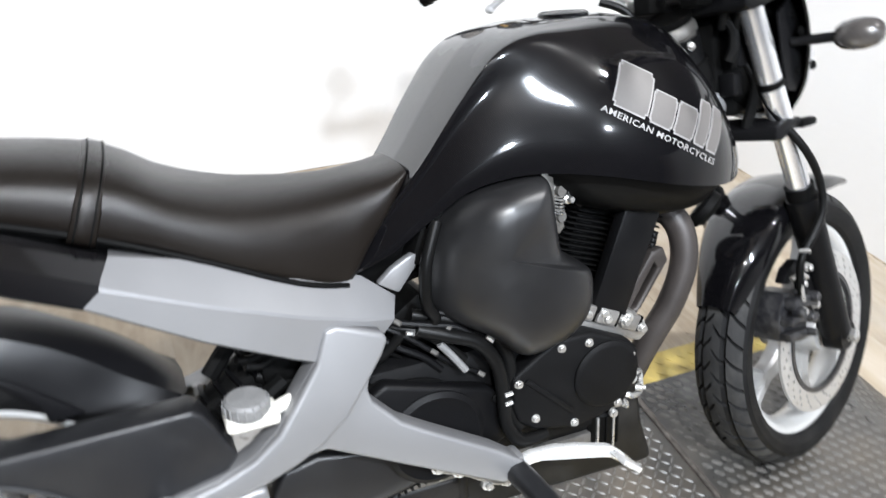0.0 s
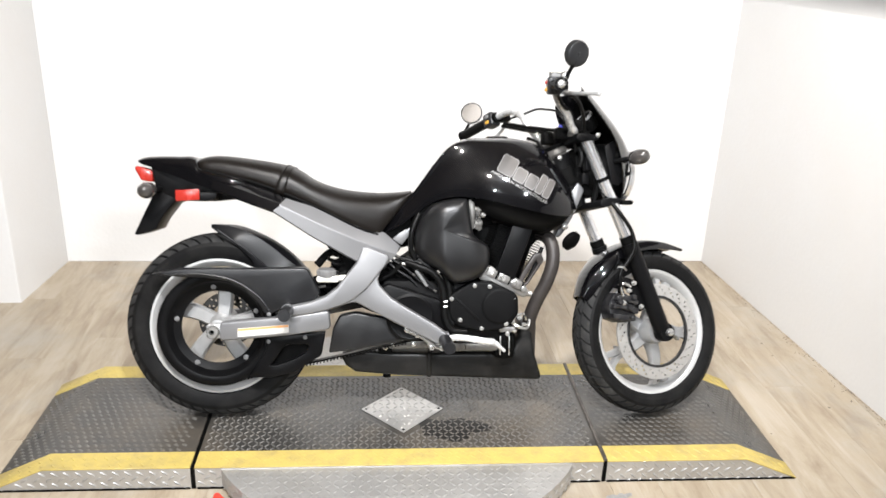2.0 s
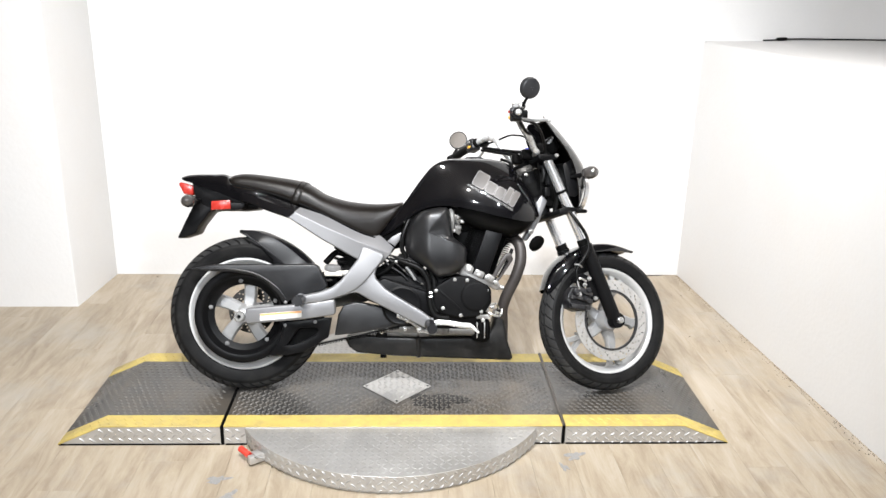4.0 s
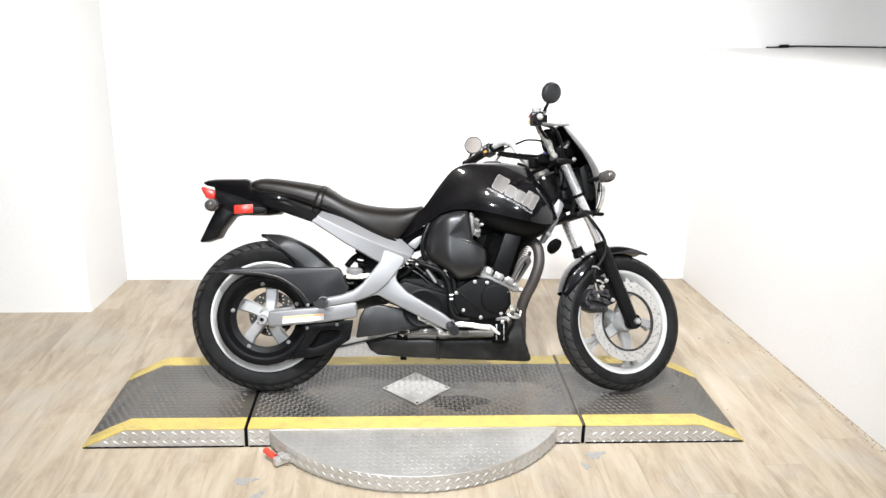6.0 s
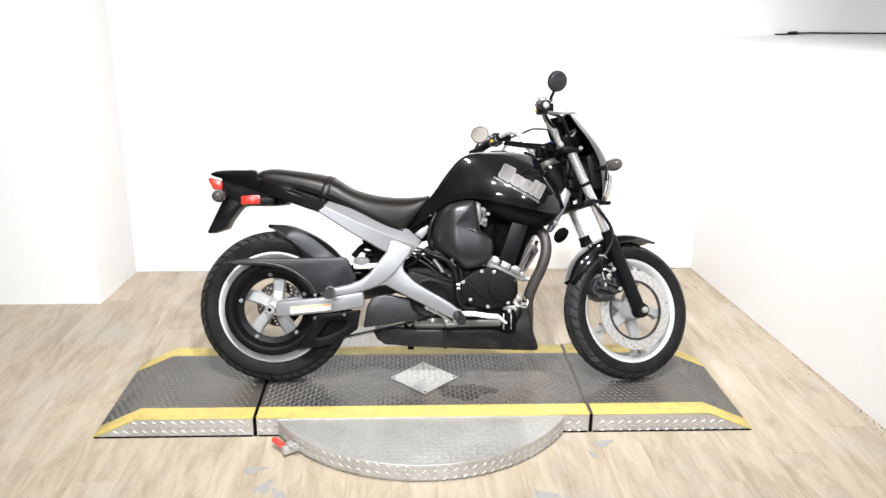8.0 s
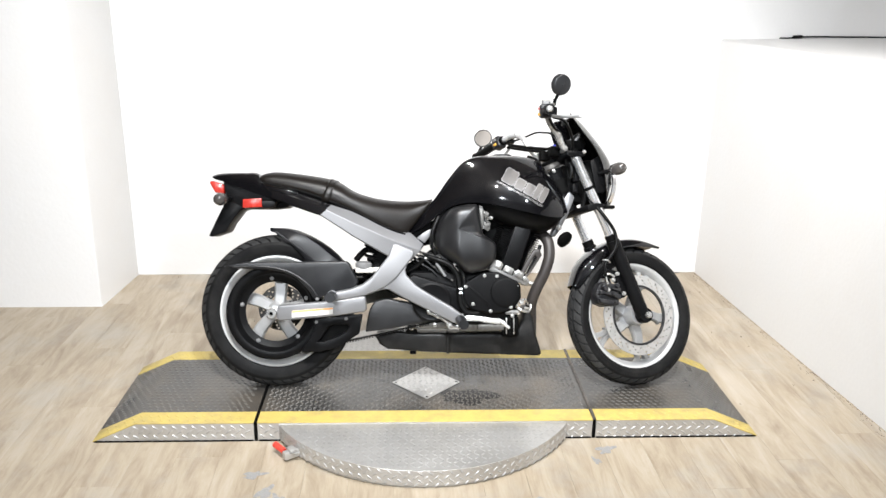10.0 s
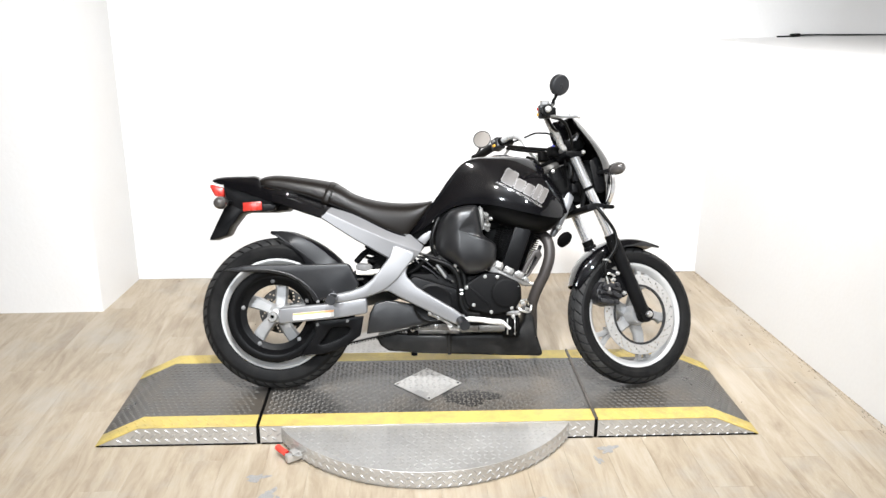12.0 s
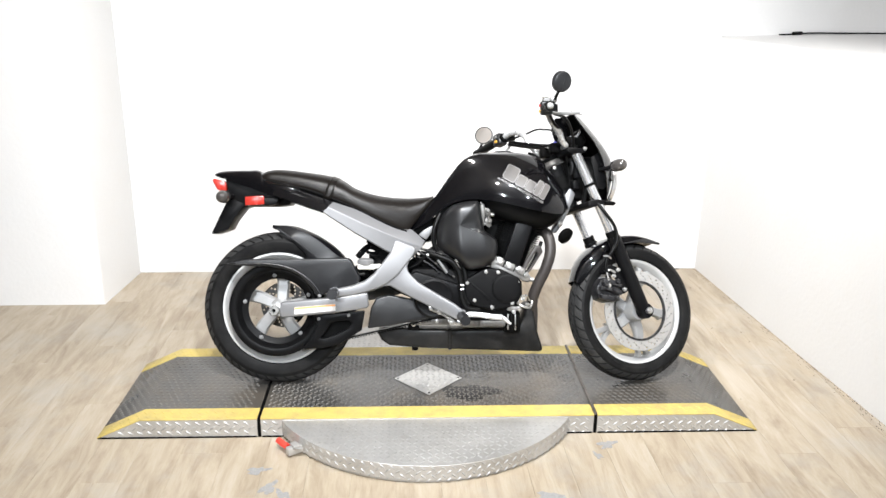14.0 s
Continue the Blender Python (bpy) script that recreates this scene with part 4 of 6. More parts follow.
tail = bpart("tail_cover", skin(rings), GLOSS_BLACK, "glossy black tail cover below the seat", smooth=55)
for side in (-1, 1):  # the cover runs on to the frame beam with the same two faces
    rings = []
    for t, c, b, yt, yc in (((0.002, 0.775), (-0.004, 0.744), (-0.008, 0.716), 0.090, 0.126), ((0.06, 0.755), (0.050, 0.728), (0.040, 0.702), 0.104, 0.144), ((0.14, 0.725), (0.128, 0.701), (0.114, 0.676), 0.122, 0.167), ((0.2135, 0.6972), (0.1995, 0.6762), (0.1815, 0.6542), 0.1362, 0.1842)):
        rings.append([(t[0], side * yt, t[1]), (c[0] + 0.001, side * (yc - 0.003), c[1] + 0.005), (c[0], side * yc, c[1] - 0.003), (b[0], side * (yc + 0.002), b[1] + 0.006), (b[0] + 0.002, side * (yc - 0.005), b[1]), (b[0], side * 0.070, b[1]), (t[0], side * 0.055, t[1] - 0.01)])
    own = skin(rings)
    bmesh.ops.recalc_face_normals(own, faces=own.faces)
    bpart("cover_end", own, GLOSS_BLACK, "", tail, 25)
bpart("tail_light", plate([(-0.252, 0.782), (-0.246, 0.790), (-0.196, 0.776), (-0.198, 0.740), (-0.232, 0.745)], -0.050, 0.050, 0.008, segments=3), RED, "red tail light lens")
bm = plate([(-0.20, 0.792), (-0.10, 0.768), (0.0, 0.738), (0.06, 0.718), (0.045, 0.69), (-0.01, 0.684), (-0.12, 0.684), (-0.185, 0.715)], -0.062, 0.062, 0.008, segments=2)
bpart("undertail", bm, SATIN_BLACK, "black plastic undertail tray")
bm = plate([(-0.186, 0.730), (-0.200, 0.690), (-0.222, 0.645), (-0.252, 0.580), (-0.243, 0.577), (-0.187, 0.596), (-0.170, 0.630), (-0.133, 0.678), (-0.06, 0.700), (-0.12, 0.722)], -0.060, 0.060, 0.006)
hanger = bpart("plate_bracket", bm, SATIN_BLACK, "black number plate bracket")
bpart("rear_reflector", plate([(-0.252, 0.592), (-0.244, 0.588), (-0.236, 0.610), (-0.244, 0.613)], -0.03, 0.03, 0.002), RED, "small red reflector", hanger)
bpart("side_reflector", plate([(-0.113, 0.684), (-0.042, 0.688), (-0.044, 0.721), (-0.113, 0.717)], -0.120, -0.110, 0.003), RED, "red side reflector")
bpart("reflector_holder", plate([(-0.11, 0.69), (-0.03, 0.684), (0.0, 0.69), (0.01, 0.71), (-0.10, 0.714)], -0.1095, -0.062, 0.003), SATIN_BLACK)


def turn_signal(place, root, tip, name):
    """Stalk and an egg-shaped smoked lens."""
    root, tip = Vector(root), Vector(tip)
    d = (tip - root).normalized()
    stalk = place(name, tube([root, root.lerp(tip, 0.5), tip - d * 0.03], 0.008, 10), SATIN_BLACK, "black turn signal on a rubber stalk")
    place("lens", lathe([(0, -0.036), (0.012, -0.034), (0.020, -0.025), (0.0235, -0.010), (0.024, 0.006), (0.020, 0.022), (0.012, 0.031), (0, 0.034)], tip, d, 24), SMOKE, "smoked signal lens", stalk)


turn_signal(bpart, (-0.168, -0.05, 0.722), (-0.186, -0.150, 0.715), "rear_signal")
turn_signal(bpart, (-0.168, 0.05, 0.722), (-0.186, 0.150, 0.715), "rear_signal")

# --- frame: beam with a sloped upper face, and the forked side casting
def beam(side):
    rows = [((0.214, 0.697), (0.200, 0.676), (0.182, 0.654), -0.136, -0.184), ((0.32, 0.664), (0.308, 0.624), (0.295, 0.580), -0.118, -0.166), ((0.43, 0.624), (0.418, 0.576), (0.395, 0.522), -0.100, -0.145),
            ((0.508, 0.594), (0.500, 0.545), (0.468, 0.482), -0.086, -0.124), ((0.556, 0.552), (0.544, 0.530), (0.512, 0.490), -0.078, -0.104)]
    rings = []
    for t, c, b, yt, yc in rows:
        rings.append([(t[0], side * yt, t[1]), (t[0] - 0.004, side * (yt - 0.008), t[1] - 0.004), (c[0] + 0.0006, side * (yc + 0.0015), c[1] + 0.0026), (c[0], side * yc, c[1] - 0.0016), (b[0], side * (yc - 0.003), b[1] + 0.006), (b[0] + 0.002, side * (yc + 0.004), b[1]), (b[0], side * -0.070, b[1]), (t[0], side * -0.055, t[1] - 0.01)])
    return skin(rings)


CASTING = [(0.428, 0.518), (0.440, 0.552), (0.456, 0.554), (0.514, 0.531), (0.522, 0.522), (0.514, 0.504), (0.496, 0.478), (0.488, 0.455), (0.493, 0.437), (0.528, 0.400), (0.559, 0.380), (0.663, 0.320), (0.700, 0.292), (0.700, 0.276), (0.684, 0.263), (0.667, 0.263), (0.600, 0.296), (0.534, 0.328), (0.470, 0.360), (0.425, 0.386), (0.403, 0.384), (0.360, 0.368), (0.305, 0.353), (0.240, 0.344), (0.216, 0.343), (0.209, 0.356), (0.213, 0.371), (0.230, 0.377), (0.285, 0.388), (0.331, 0.405), (0.365, 0.432), (0.392, 0.466), (0.425, 0.510)]
for side, lab in ((1, "silver cast frame with a forked side arm"), (-1, "")):
    b1 = beam(side)
    fr = bpart("frame_beam", b1, SILVER, "silver cast frame beam with a sloped upper face", smooth=16)
    bm = plate(CASTING, -0.141, -0.100, 0.006, segments=3)
    for v in bm.verts:  # the arm's ends stand further out than its root
        out = max(0.0, (0.46 - v.co.x) / 0.25) * 0.010 if v.co.z < 0.46 and v.co.x < 0.46 else 0.0
        out += min(1.0, max(0.0, (0.49 - v.co.z) / 0.08)) * (0.010 + 0.024 * max(0.0, v.co.x - 0.47) / 0.22)
        v.co.y -= out
        v.co.y += 0.004 * min(1.0, max(0.0, (v.co.z - 0.485) / 0.05))
        if side < 0:
            v.co.y *= -1
    bpart("side_casting", bm, SILVER, "silver cast forked bracket carrying both foot pegs", fr, 50)
    ARM = [(0.428, 0.518), (0.440, 0.552), (0.456, 0.554), (0.514, 0.531), (0.522, 0.521), (0.512, 0.500), (0.482, 0.462), (0.455, 0.428), (0.420, 0.398), (0.385, 0.380), (0.340, 0.364), (0.290, 0.352), (0.240, 0.346), (0.218, 0.345), (0.211, 0.356), (0.215, 0.369), (0.231, 0.375), (0.286, 0.386), (0.332, 0.404), (0.366, 0.431), (0.393, 0.466), (0.425, 0.508)]
    bm = plate(ARM, -0.146, -0.12, 0.006, segments=3)
    for v in bm.verts:
        v.co.y -= max(0.0, (0.46 - v.co.x) / 0.25) * 0.010 if v.co.x < 0.46 else 0.0
        v.co.y -= 0.012 * min(1.0, max(0.0, (0.50 - v.co.z) / 0.06))
        v.co.y += 0.004 * min(1.0, max(0.0, (v.co.z - 0.485) / 0.05))
        v.co.y *= side
    bpart("raised_arm", bm, SILVER, "", fr, 50)
for p in ((0.262, 0.690), (0.345, 0.663), (0.418, 0.630)):
    bpart("bolt", bolt_head((p[0], -0.09, p[1] - 0.002), 0.006, 0.005, (0, -0.4, 1)), BOLT)
bpart("spine", plate([(0.18, 0.66), (0.45, 0.52), (0.62, 0.56), (1.0, 0.66), (1.06, 0.74), (0.7, 0.71), (0.5, 0.59)], -0.05, 0.05, 0.01), FLAT_BLACK, "black backbone of the frame")
bpart("tank_rail", plate([(0.575, 0.590), (0.598, 0.650), (0.640, 0.702), (0.690, 0.722), (0.770, 0.722), (0.770, 0.680), (0.680, 0.660), (0.620, 0.590)], -0.085, 0.085, 0.006), FLAT_BLACK, "black rail below the tank edge")
bpart("tank_bracket", plate([(0.53, 0.575), (0.560, 0.556), (0.586, 0.590), (0.590, 0.612), (0.574, 0.606), (0.552, 0.594)], -0.085, -0.070, 0.004), SILVER, "silver bracket between frame and tank")

# --- foot pegs and brake pedal
peg = bpart("rider_peg", tube([(0.688, -0.150, 0.277), (0.694, -0.210, 0.273), (0.698, -0.270, 0.268)], 0.0185, 12), GREY_PLASTIC, "charcoal rubber foot peg")
bpart("peg_mount", block(0.672, 0.706, -0.165, -0.128, 0.258, 0.296, 0.006), SILVER, "", peg)
ppeg = bpart("passenger_peg", tube([(0.222, -0.168, 0.362), (0.222, -0.215, 0.362), (0.223, -0.266, 0.362)], 0.0185, 12), GREY_PLASTIC, "charcoal rubber passenger foot peg")
bpart("peg_mount", lathe([(0.0, -0.012), (0.020, -0.010), (0.020, 0.012), (0.0, 0.014)], (0.222, -0.163, 0.362), (0, 1, 0), 16), SILVER, "", ppeg)
bm = plate([(0.694, 0.266), (0.700, 0.284), (0.722, 0.289), (0.76, 0.287), (0.80, 0.281), (0.838, 0.281), (0.852, 0.271), (0.864, 0.256), (0.855, 0.249), (0.838, 0.260), (0.80, 0.261), (0.76, 0.268), (0.725, 0.270)], -0.158, -0.142, 0.004)
for v in bm.verts:
    v.co.y -= 0.60 * max(0.0, v.co.x - 0.79)
pedal = bpart("brake_pedal", bm, POLISHED, "silver rear brake pedal")
bpart("pedal_pad", block(0.832, 0.872, -0.222, -0.182, 0.257, 0.266, 0.003, Matrix.Translation((0.853, 0, 0.262)) @ pose(0, 0, 0, 0, 40, 0) @ Matrix.Translation((-0.853, 0, -0.262))), POLISHED, "", pedal)
link = bpart("brake_linkage", tube([(0.578, -0.140, 0.298), (0.62, -0.142, 0.280), (0.665, -0.142, 0.250), (0.684, -0.142, 0.246)], 0.006, 8), CAST, "silver brake linkage")
for p in ((0.578, 0.302), (0.610, 0.286), (0.655, 0.248), (0.684, 0.246)):
    bpart("bolt", lathe([(0.0095, 0), (0.0095, 0.007), (0.006, 0.008), (0.006, 0.014), (0, 0.015)], (p[0], -0.138, p[1]), (0, -1, 0), 14), BOLT, "", link)

# --- engine
bm = block(0.50, 0.915, -0.095, 0.10, 0.245, 0.45, 0.02)
engine = bpart("crankcase", bm, ENGINE_BLACK, "black engine crankcase")
bm = plate([(0.495, 0.425), (0.52, 0.440), (0.587, 0.418), (0.672, 0.394), (0.704, 0.370), (0.704, 0.300), (0.66, 0.282), (0.58, 0.300), (0.50, 0.34)], -0.118, -0.09, 0.008, segments=3)
prim = bpart("pulley_cover", bm, SATIN_BLACK, "black sprocket side cover")
bpart("cover_disc", lathe([(0.074, 0), (0.074, 0.004), (0.066, 0.008), (0.060, 0.006), (0, 0.005)], (0.588, -0.117, 0.336), (0, -1, 0), 40), SATIN_BLACK, "", prim)
bpart("bolt", bolt_head((0.683, -0.117, 0.375), 0.007, 0.006), FLAT_BLACK, "", prim)
COVER = [(0.703, 0.402), (0.715, 0.412), (0.775, 0.449), (0.835, 0.449), (0.905, 0.416), (0.918, 0.400), (0.920, 0.352), (0.895, 0.312), (0.86, 0.300), (0.81, 0.292), (0.74, 0.308), (0.712, 0.330), (0.703, 0.36)]
cover = bpart("gear_cover", plate(COVER, -0.132, -0.08, 0.007, segments=3), ENGINE_BLACK, "black gear case cover with bright bolts")
bpart("timer_cover", lathe([(0.055, 0), (0.055, 0.004), (0.051, 0.0075), (0.046, 0.0085), (0, 0.0095)], (0.860, -0.131, 0.374), (0, -1, 0), 44), ENGINE_BLACK, "round raised black cover", cover)
bpart("rib", plate([(0.722, 0.395), (0.728, 0.400), (0.805, 0.330), (0.80, 0.322)], -0.1355, -0.131, 0.0015), ENGINE_BLACK, "", cover)
for p in ((0.713, 0.395), (0.783, 0.436), (0.829, 0.434), (0.903, 0.397), (0.806, 0.304), (0.740, 0.330), (0.882, 0.318)):
    bpart("bolt", bolt_head((p[0], -0.132, p[1]), 0.0050, 0.006), BOLT, "", cover)

# cylinder with fins, leaning forward
CYL = Matrix.Translation((0.868, 0, 0.448)) @ pose(0, 0, 0, 0, 19, 0)
bm = block(-0.062, 0.062, -0.050, 0.065, -0.02, 0.19, 0.01, CYL)
cyl = bpart("cylinder", bm, ENGINE_BLACK, "black finned engine cylinder")
for k in range(19):
    z = 0.016 + k * 0.0084
    bpart("fin", block(-0.083, 0.083, -0.066, 0.075, z, z + 0.0030, 0.0012, CYL, segments=1), FLAT_BLACK, "", cyl)
bpart("cylinder_head", block(-0.08, 0.085, -0.085, 0.085, 0.175, 0.225, 0.012, CYL), ENGINE_BLACK, "", cyl)
bpart("pushrod_cover", block(-0.028, 0.036, -0.112, -0.088, 0.012, 0.195, 0.005, CYL), SATIN_BLACK, "flat black pushrod cover", cyl)
for p in ((-0.006, 0.016), (0.040, 0.014), (-0.035, 0.012)):
    q = CYL @ Vector((p[0], -0.112, p[1]))
    bpart("bolt", bolt_head(q, 0.006, 0.006), BOLT, "", cyl)
bm = plate([(0.820, 0.492), (0.838, 0.494), (0.860, 0.480), (0.930, 0.450), (0.945, 0.432), (0.958, 0.412), (0.940, 0.396), (0.905, 0.412), (0.830, 0.446), (0.800, 0.452), (0.806, 0.47)], -0.104, -0.03, 0.005, segments=2)
lift = bpart("tappet_block", bm, CAST, "rough silver tappet block")
bpart("tappet_cap", block(0.866, 0.916, -0.112, -0.10, 0.446, 0.463, 0.004, Matrix.Translation((0.886, 0, 0.455)) @ pose(0, 0, 0, 0, 22, 0) @ Matrix.Translation((-0.886, 0, -0.455))), CAST, "", lift)
for p in ((0.872, 0.455), (0.905, 0.443), (0.935, 0.425), (0.832, 0.470)):
    bpart("bolt", bolt_head((p[0], -0.112 if p[0] > 0.85 else -0.104, p[1]), 0.006, 0.008), BOLT, "", lift)
for u, w in ((-0.052, 0.030), (-0.012, 0.036), (0.034, 0.030)):
    m = Matrix.Translation((0.885, 0, 0.452)) @ pose(0, 0, 0, 0, 24, 0)
    bpart("tappet_guide", block(u - w / 2, u + w / 2, -0.114, -0.10, -0.012, 0.013, 0.003, m), CAST, "", lift)
    bpart("gasket", block(u + w / 2 + 0.001, u + w / 2 + 0.0045, -0.1125, -0.10, -0.012, 0.013, 0.0005, m), FLAT_BLACK, "", lift)
bpart("plug", lathe([(0, 0), (0.013, 0), (0.013, 0.028), (0.009, 0.030), (0.009, 0.044), (0.0, 0.045)], (0.928, -0.06, 0.410), (1, -0.1, -0.15), 14), BOLT, "bright steel plug")
# sump and filter below
bpart("sump", block(0.69, 0.90, -0.085, 0.08, 0.222, 0.262, 0.008), DULL, "dull silver sump")
bpart("sump_plate", block(0.76, 0.86, -0.098, -0.08, 0.228, 0.250, 0.004), DULL)
bpart("oil_filter", lathe([(0, -0.04), (0.030, -0.04), (0.034, -0.034), (0.034, 0.03), (0.030, 0.035), (0.0, 0.035)], (0.885, -0.07, 0.245), (0, 0, 1), 24), FLAT_BLACK, "black oil filter")
for k in range(5):
    a = 0.5 + k * 0.42
    bpart("filter_rib", block(-0.002, 0.002, -0.003, 0.003, -0.03, 0.03, 0.001, Matrix.Translation((0.885 + 0.034 * math.cos(-a - 0.3), -0.07 + 0.034 * math.sin(-a - 0.3), 0.245))), BOLT if k % 2 else FLAT_BLACK)
bm = tube([(0.905, -0.10, 0.318), (0.925, -0.11, 0.305), (0.955, -0.09, 0.30), (0.965, -0.07, 0.33)], 0.005, 8)
bpart("brake_switch", bm, BOLT, "small bright fittings")
for p, d, r, h in (((0.902, -0.108, 0.322), (0.5, -1, 0.2), 0.007, 0.012), ((0.925, -0.104, 0.335), (0.2, -1, 0.3), 0.009, 0.010), ((0.938, -0.10, 0.312), (1, -0.6, 0), 0.006, 0.016), ((0.912, -0.106, 0.296), (0, -1, -0.4), 0.006, 0.012), ((0.890, -0.108, 0.284), (0, -1, 0), 0.007, 0.010)):
    bpart("fitting", lathe([(0, 0), (r, 0), (r, h * 0.6), (r * 0.6, h * 0.7), (r * 0.6, h), (0, h)], p, d, 10), BOLT, "small bright pipe fitting")
bpart("fitting_pipe", tube([(0.895, -0.10, 0.318), (0.915, -0.115, 0.342), (0.940, -0.105, 0.345), (0.950, -0.09, 0.325)], 0.004, 8), BOLT)
bpart("switch_cover", block(0.865, 0.915, -0.108, -0.085, 0.288, 0.306, 0.004), CAST)

# air cleaner: a domed cover with a ridge
AIR = [(0.600, 0.540), (0.598, 0.585), (0.612, 0.635), (0.648, 0.680), (0.69, 0.697), (0.735, 0.703), (0.756, 0.697), (0.766, 0.650), (0.774, 0.604), (0.782, 0.588), (0.808, 0.570), (0.824, 0.552), (0.826, 0.515), (0.816, 0.484), (0.786, 0.458), (0.745, 0.446), (0.716, 0.446), (0.690, 0.466), (0.664, 0.488), (0.618, 0.512)]
ol = [(p[0], p[1]) for p in spline([(x, z, 0) for x, z in AIR], 12, closed=True)]
KINK = Vector((0.680, 0.609))
E_UP, E_FWD = (Vector((0.742, 0.702)) - KINK).normalized(), (Vector((0.817, 0.560)) - KINK).normalized()


cx, cz = KINK


def air_height(px, pz, s):
    """How far the cover stands out; a sunken facet lies between two creases that meet at the kink."""
    p = Vector((px, pz)) - KINK
    q = p.normalized() if p.length > 1e-6 else Vector((-1, 0))
    up = E_UP.x * -q.y + E_UP.y * q.x
    fwd = E_FWD.x * q.y - E_FWD.y * q.x
    k = 0.0
    if p.dot(E_UP + E_FWD) > 0:
        k = min(1.0, max(0.0, up / 0.85 + 0.10)) * min(1.0, max(0.0, fwd / 0.07 + 0.2))
    k = k * k * (3 - 2 * k) * min(1.0, p.length / 0.05)
    left = min(1.0, max(0.0, (0.692 - px) / 0.092))
    dome = (1 - s ** 5) ** 0.5
    return 0.130 + 0.048 * dome - 0.0065 * k * dome - 0.060 * left ** 1.7 + 0.008 * min(1.0, max(0.0, (0.60 - pz) / 0.12)) * dome


rings = [[(x, -0.06, z) for x, z in ol]]
for s in (1.0, 0.995, 0.985, 0.97, 0.95, 0.92, 0.88, 0.84, 0.79, 0.74, 0.68, 0.62, 0.55, 0.48, 0.41, 0.34, 0.27, 0.20, 0.13, 0.07, 0.02):
    rings.append([(cx + (x - cx) * s, -air_height(cx + (x - cx) * s, cz + (z - cz) * s, s), cz + (z - cz) * s) for x, z in ol])
bpart("air_cleaner", skin(rings), AIRBOX_BLACK, "black moulded air cleaner cover", smooth=50)
# carburettor and throttle parts beside the air cleaner
bpart("engine_top", plate([(0.735, 0.47), (0.80, 0.455), (0.955, 0.53), (1.01, 0.60), (1.03, 0.67), (0.75, 0.712), (0.72, 0.60)], -0.040, 0.060, 0.008), FLAT_BLACK, "black rocker box and intake in the shadow of the tank")
carb = bpart("carburettor", block(0.762, 0.800, -0.085, -0.03, 0.615, 0.690, 0.008), CALIPER_BLACK, "dark silver carburettor parts")
bpart("carburettor_bracket", plate([(0.760, 0.700), (0.778, 0.702), (0.782, 0.660), (0.779, 0.612), (0.770, 0.604), (0.766, 0.650)], -0.116, -0.104, 0.003), DULL, "", carb)
for p, r, h in (((0.774, 0.690), 0.009, 0.012), ((0.790, 0.668), 0.013, 0.02), ((0.800, 0.690), 0.008, 0.012), ((0.776, 0.618), 0.008, 0.012), ((0.795, 0.628), 0.012, 0.014), ((0.808, 0.652), 0.007, 0.018)):
    bpart("carburettor_fitting", lathe([(0, 0), (r, 0), (r, h * 0.5), (r * 0.6, h * 0.6), (r * 0.6, h), (0, h)], (p[0], -0.095, p[1]), (0.15, -1, 0.1), 14), BOLT if r < 0.0085 else DULL, "", carb)
for k in range(8):
    a = 2 * math.pi * k / 4
    z = 0.672 - k * 0.005
    bpart("spring_coil", tube([(0.786, -0.107, z), (0.793, -0.113, z - 0.001), (0.800, -0.107, z - 0.002)], 0.0014, 6), BOLT, "", carb)
bpart("throttle_cable", tube([(0.785, -0.10, 0.70), (0.80, -0.105, 0.672), (0.795, -0.10, 0.645)], 0.004, 8), HOSE, "", carb)
bpart("throttle_lever", plate([(0.782, 0.640), (0.800, 0.632), (0.806, 0.612), (0.798, 0.602), (0.784, 0.612)], -0.100, -0.096, 0.001), DULL, "", carb)
bpart("spark_plug_cap", tube([(0.822, -0.075, 0.668), (0.842, -0.085, 0.655), (0.85, -0.07, 0.635)], 0.010, 10), EXHAUST, "brown spark plug cap")

# hoses and wiring between frame and engine
for name, path, r in (("breather_hose", [(0.612, -0.10, 0.655), (0.590, -0.112, 0.60), (0.588, -0.112, 0.545), (0.600, -0.108, 0.515), (0.57, -0.09, 0.49)], 0.0085),
                      ("oil_hose", [(0.575, -0.105, 0.505), (0.615, -0.118, 0.492), (0.655, -0.124, 0.474), (0.682, -0.126, 0.435), (0.690, -0.128, 0.385), (0.694, -0.130, 0.335), (0.715, -0.132, 0.300), (0.76, -0.125, 0.292)], 0.0105),
                      ("oil_hose", [(0.575, -0.085, 0.520), (0.625, -0.100, 0.507), (0.672, -0.110, 0.486), (0.702, -0.115, 0.445), (0.708, -0.118, 0.40), (0.704, -0.118, 0.35), (0.72, -0.12, 0.315)], 0.0095),
                      ("wiring_loom", [(0.54, -0.08, 0.508), (0.58, -0.095, 0.497), (0.612, -0.105, 0.474), (0.640, -0.110, 0.445)], 0.007),
                      ("wiring_loom", [(0.36, -0.06, 0.47), (0.45, -0.07, 0.44), (0.52, -0.08, 0.46), (0.56, -0.09, 0.50)], 0.008),
                      ("brake_hose", [(0.415, -0.09, 0.385), (0.46, -0.10, 0.362), (0.53, -0.10, 0.335), (0.58, -0.105, 0.312)], 0.007)):
    bpart(name, tube(path, r, 10), HOSE, "black rubber hose")
bpart("rod", tube([(0.603, -0.112, 0.480), (0.622, -0.116, 0.455), (0.638, -0.118, 0.432)], 0.0055, 8), RESERVOIR_CAP, "grey sheathed cable end")
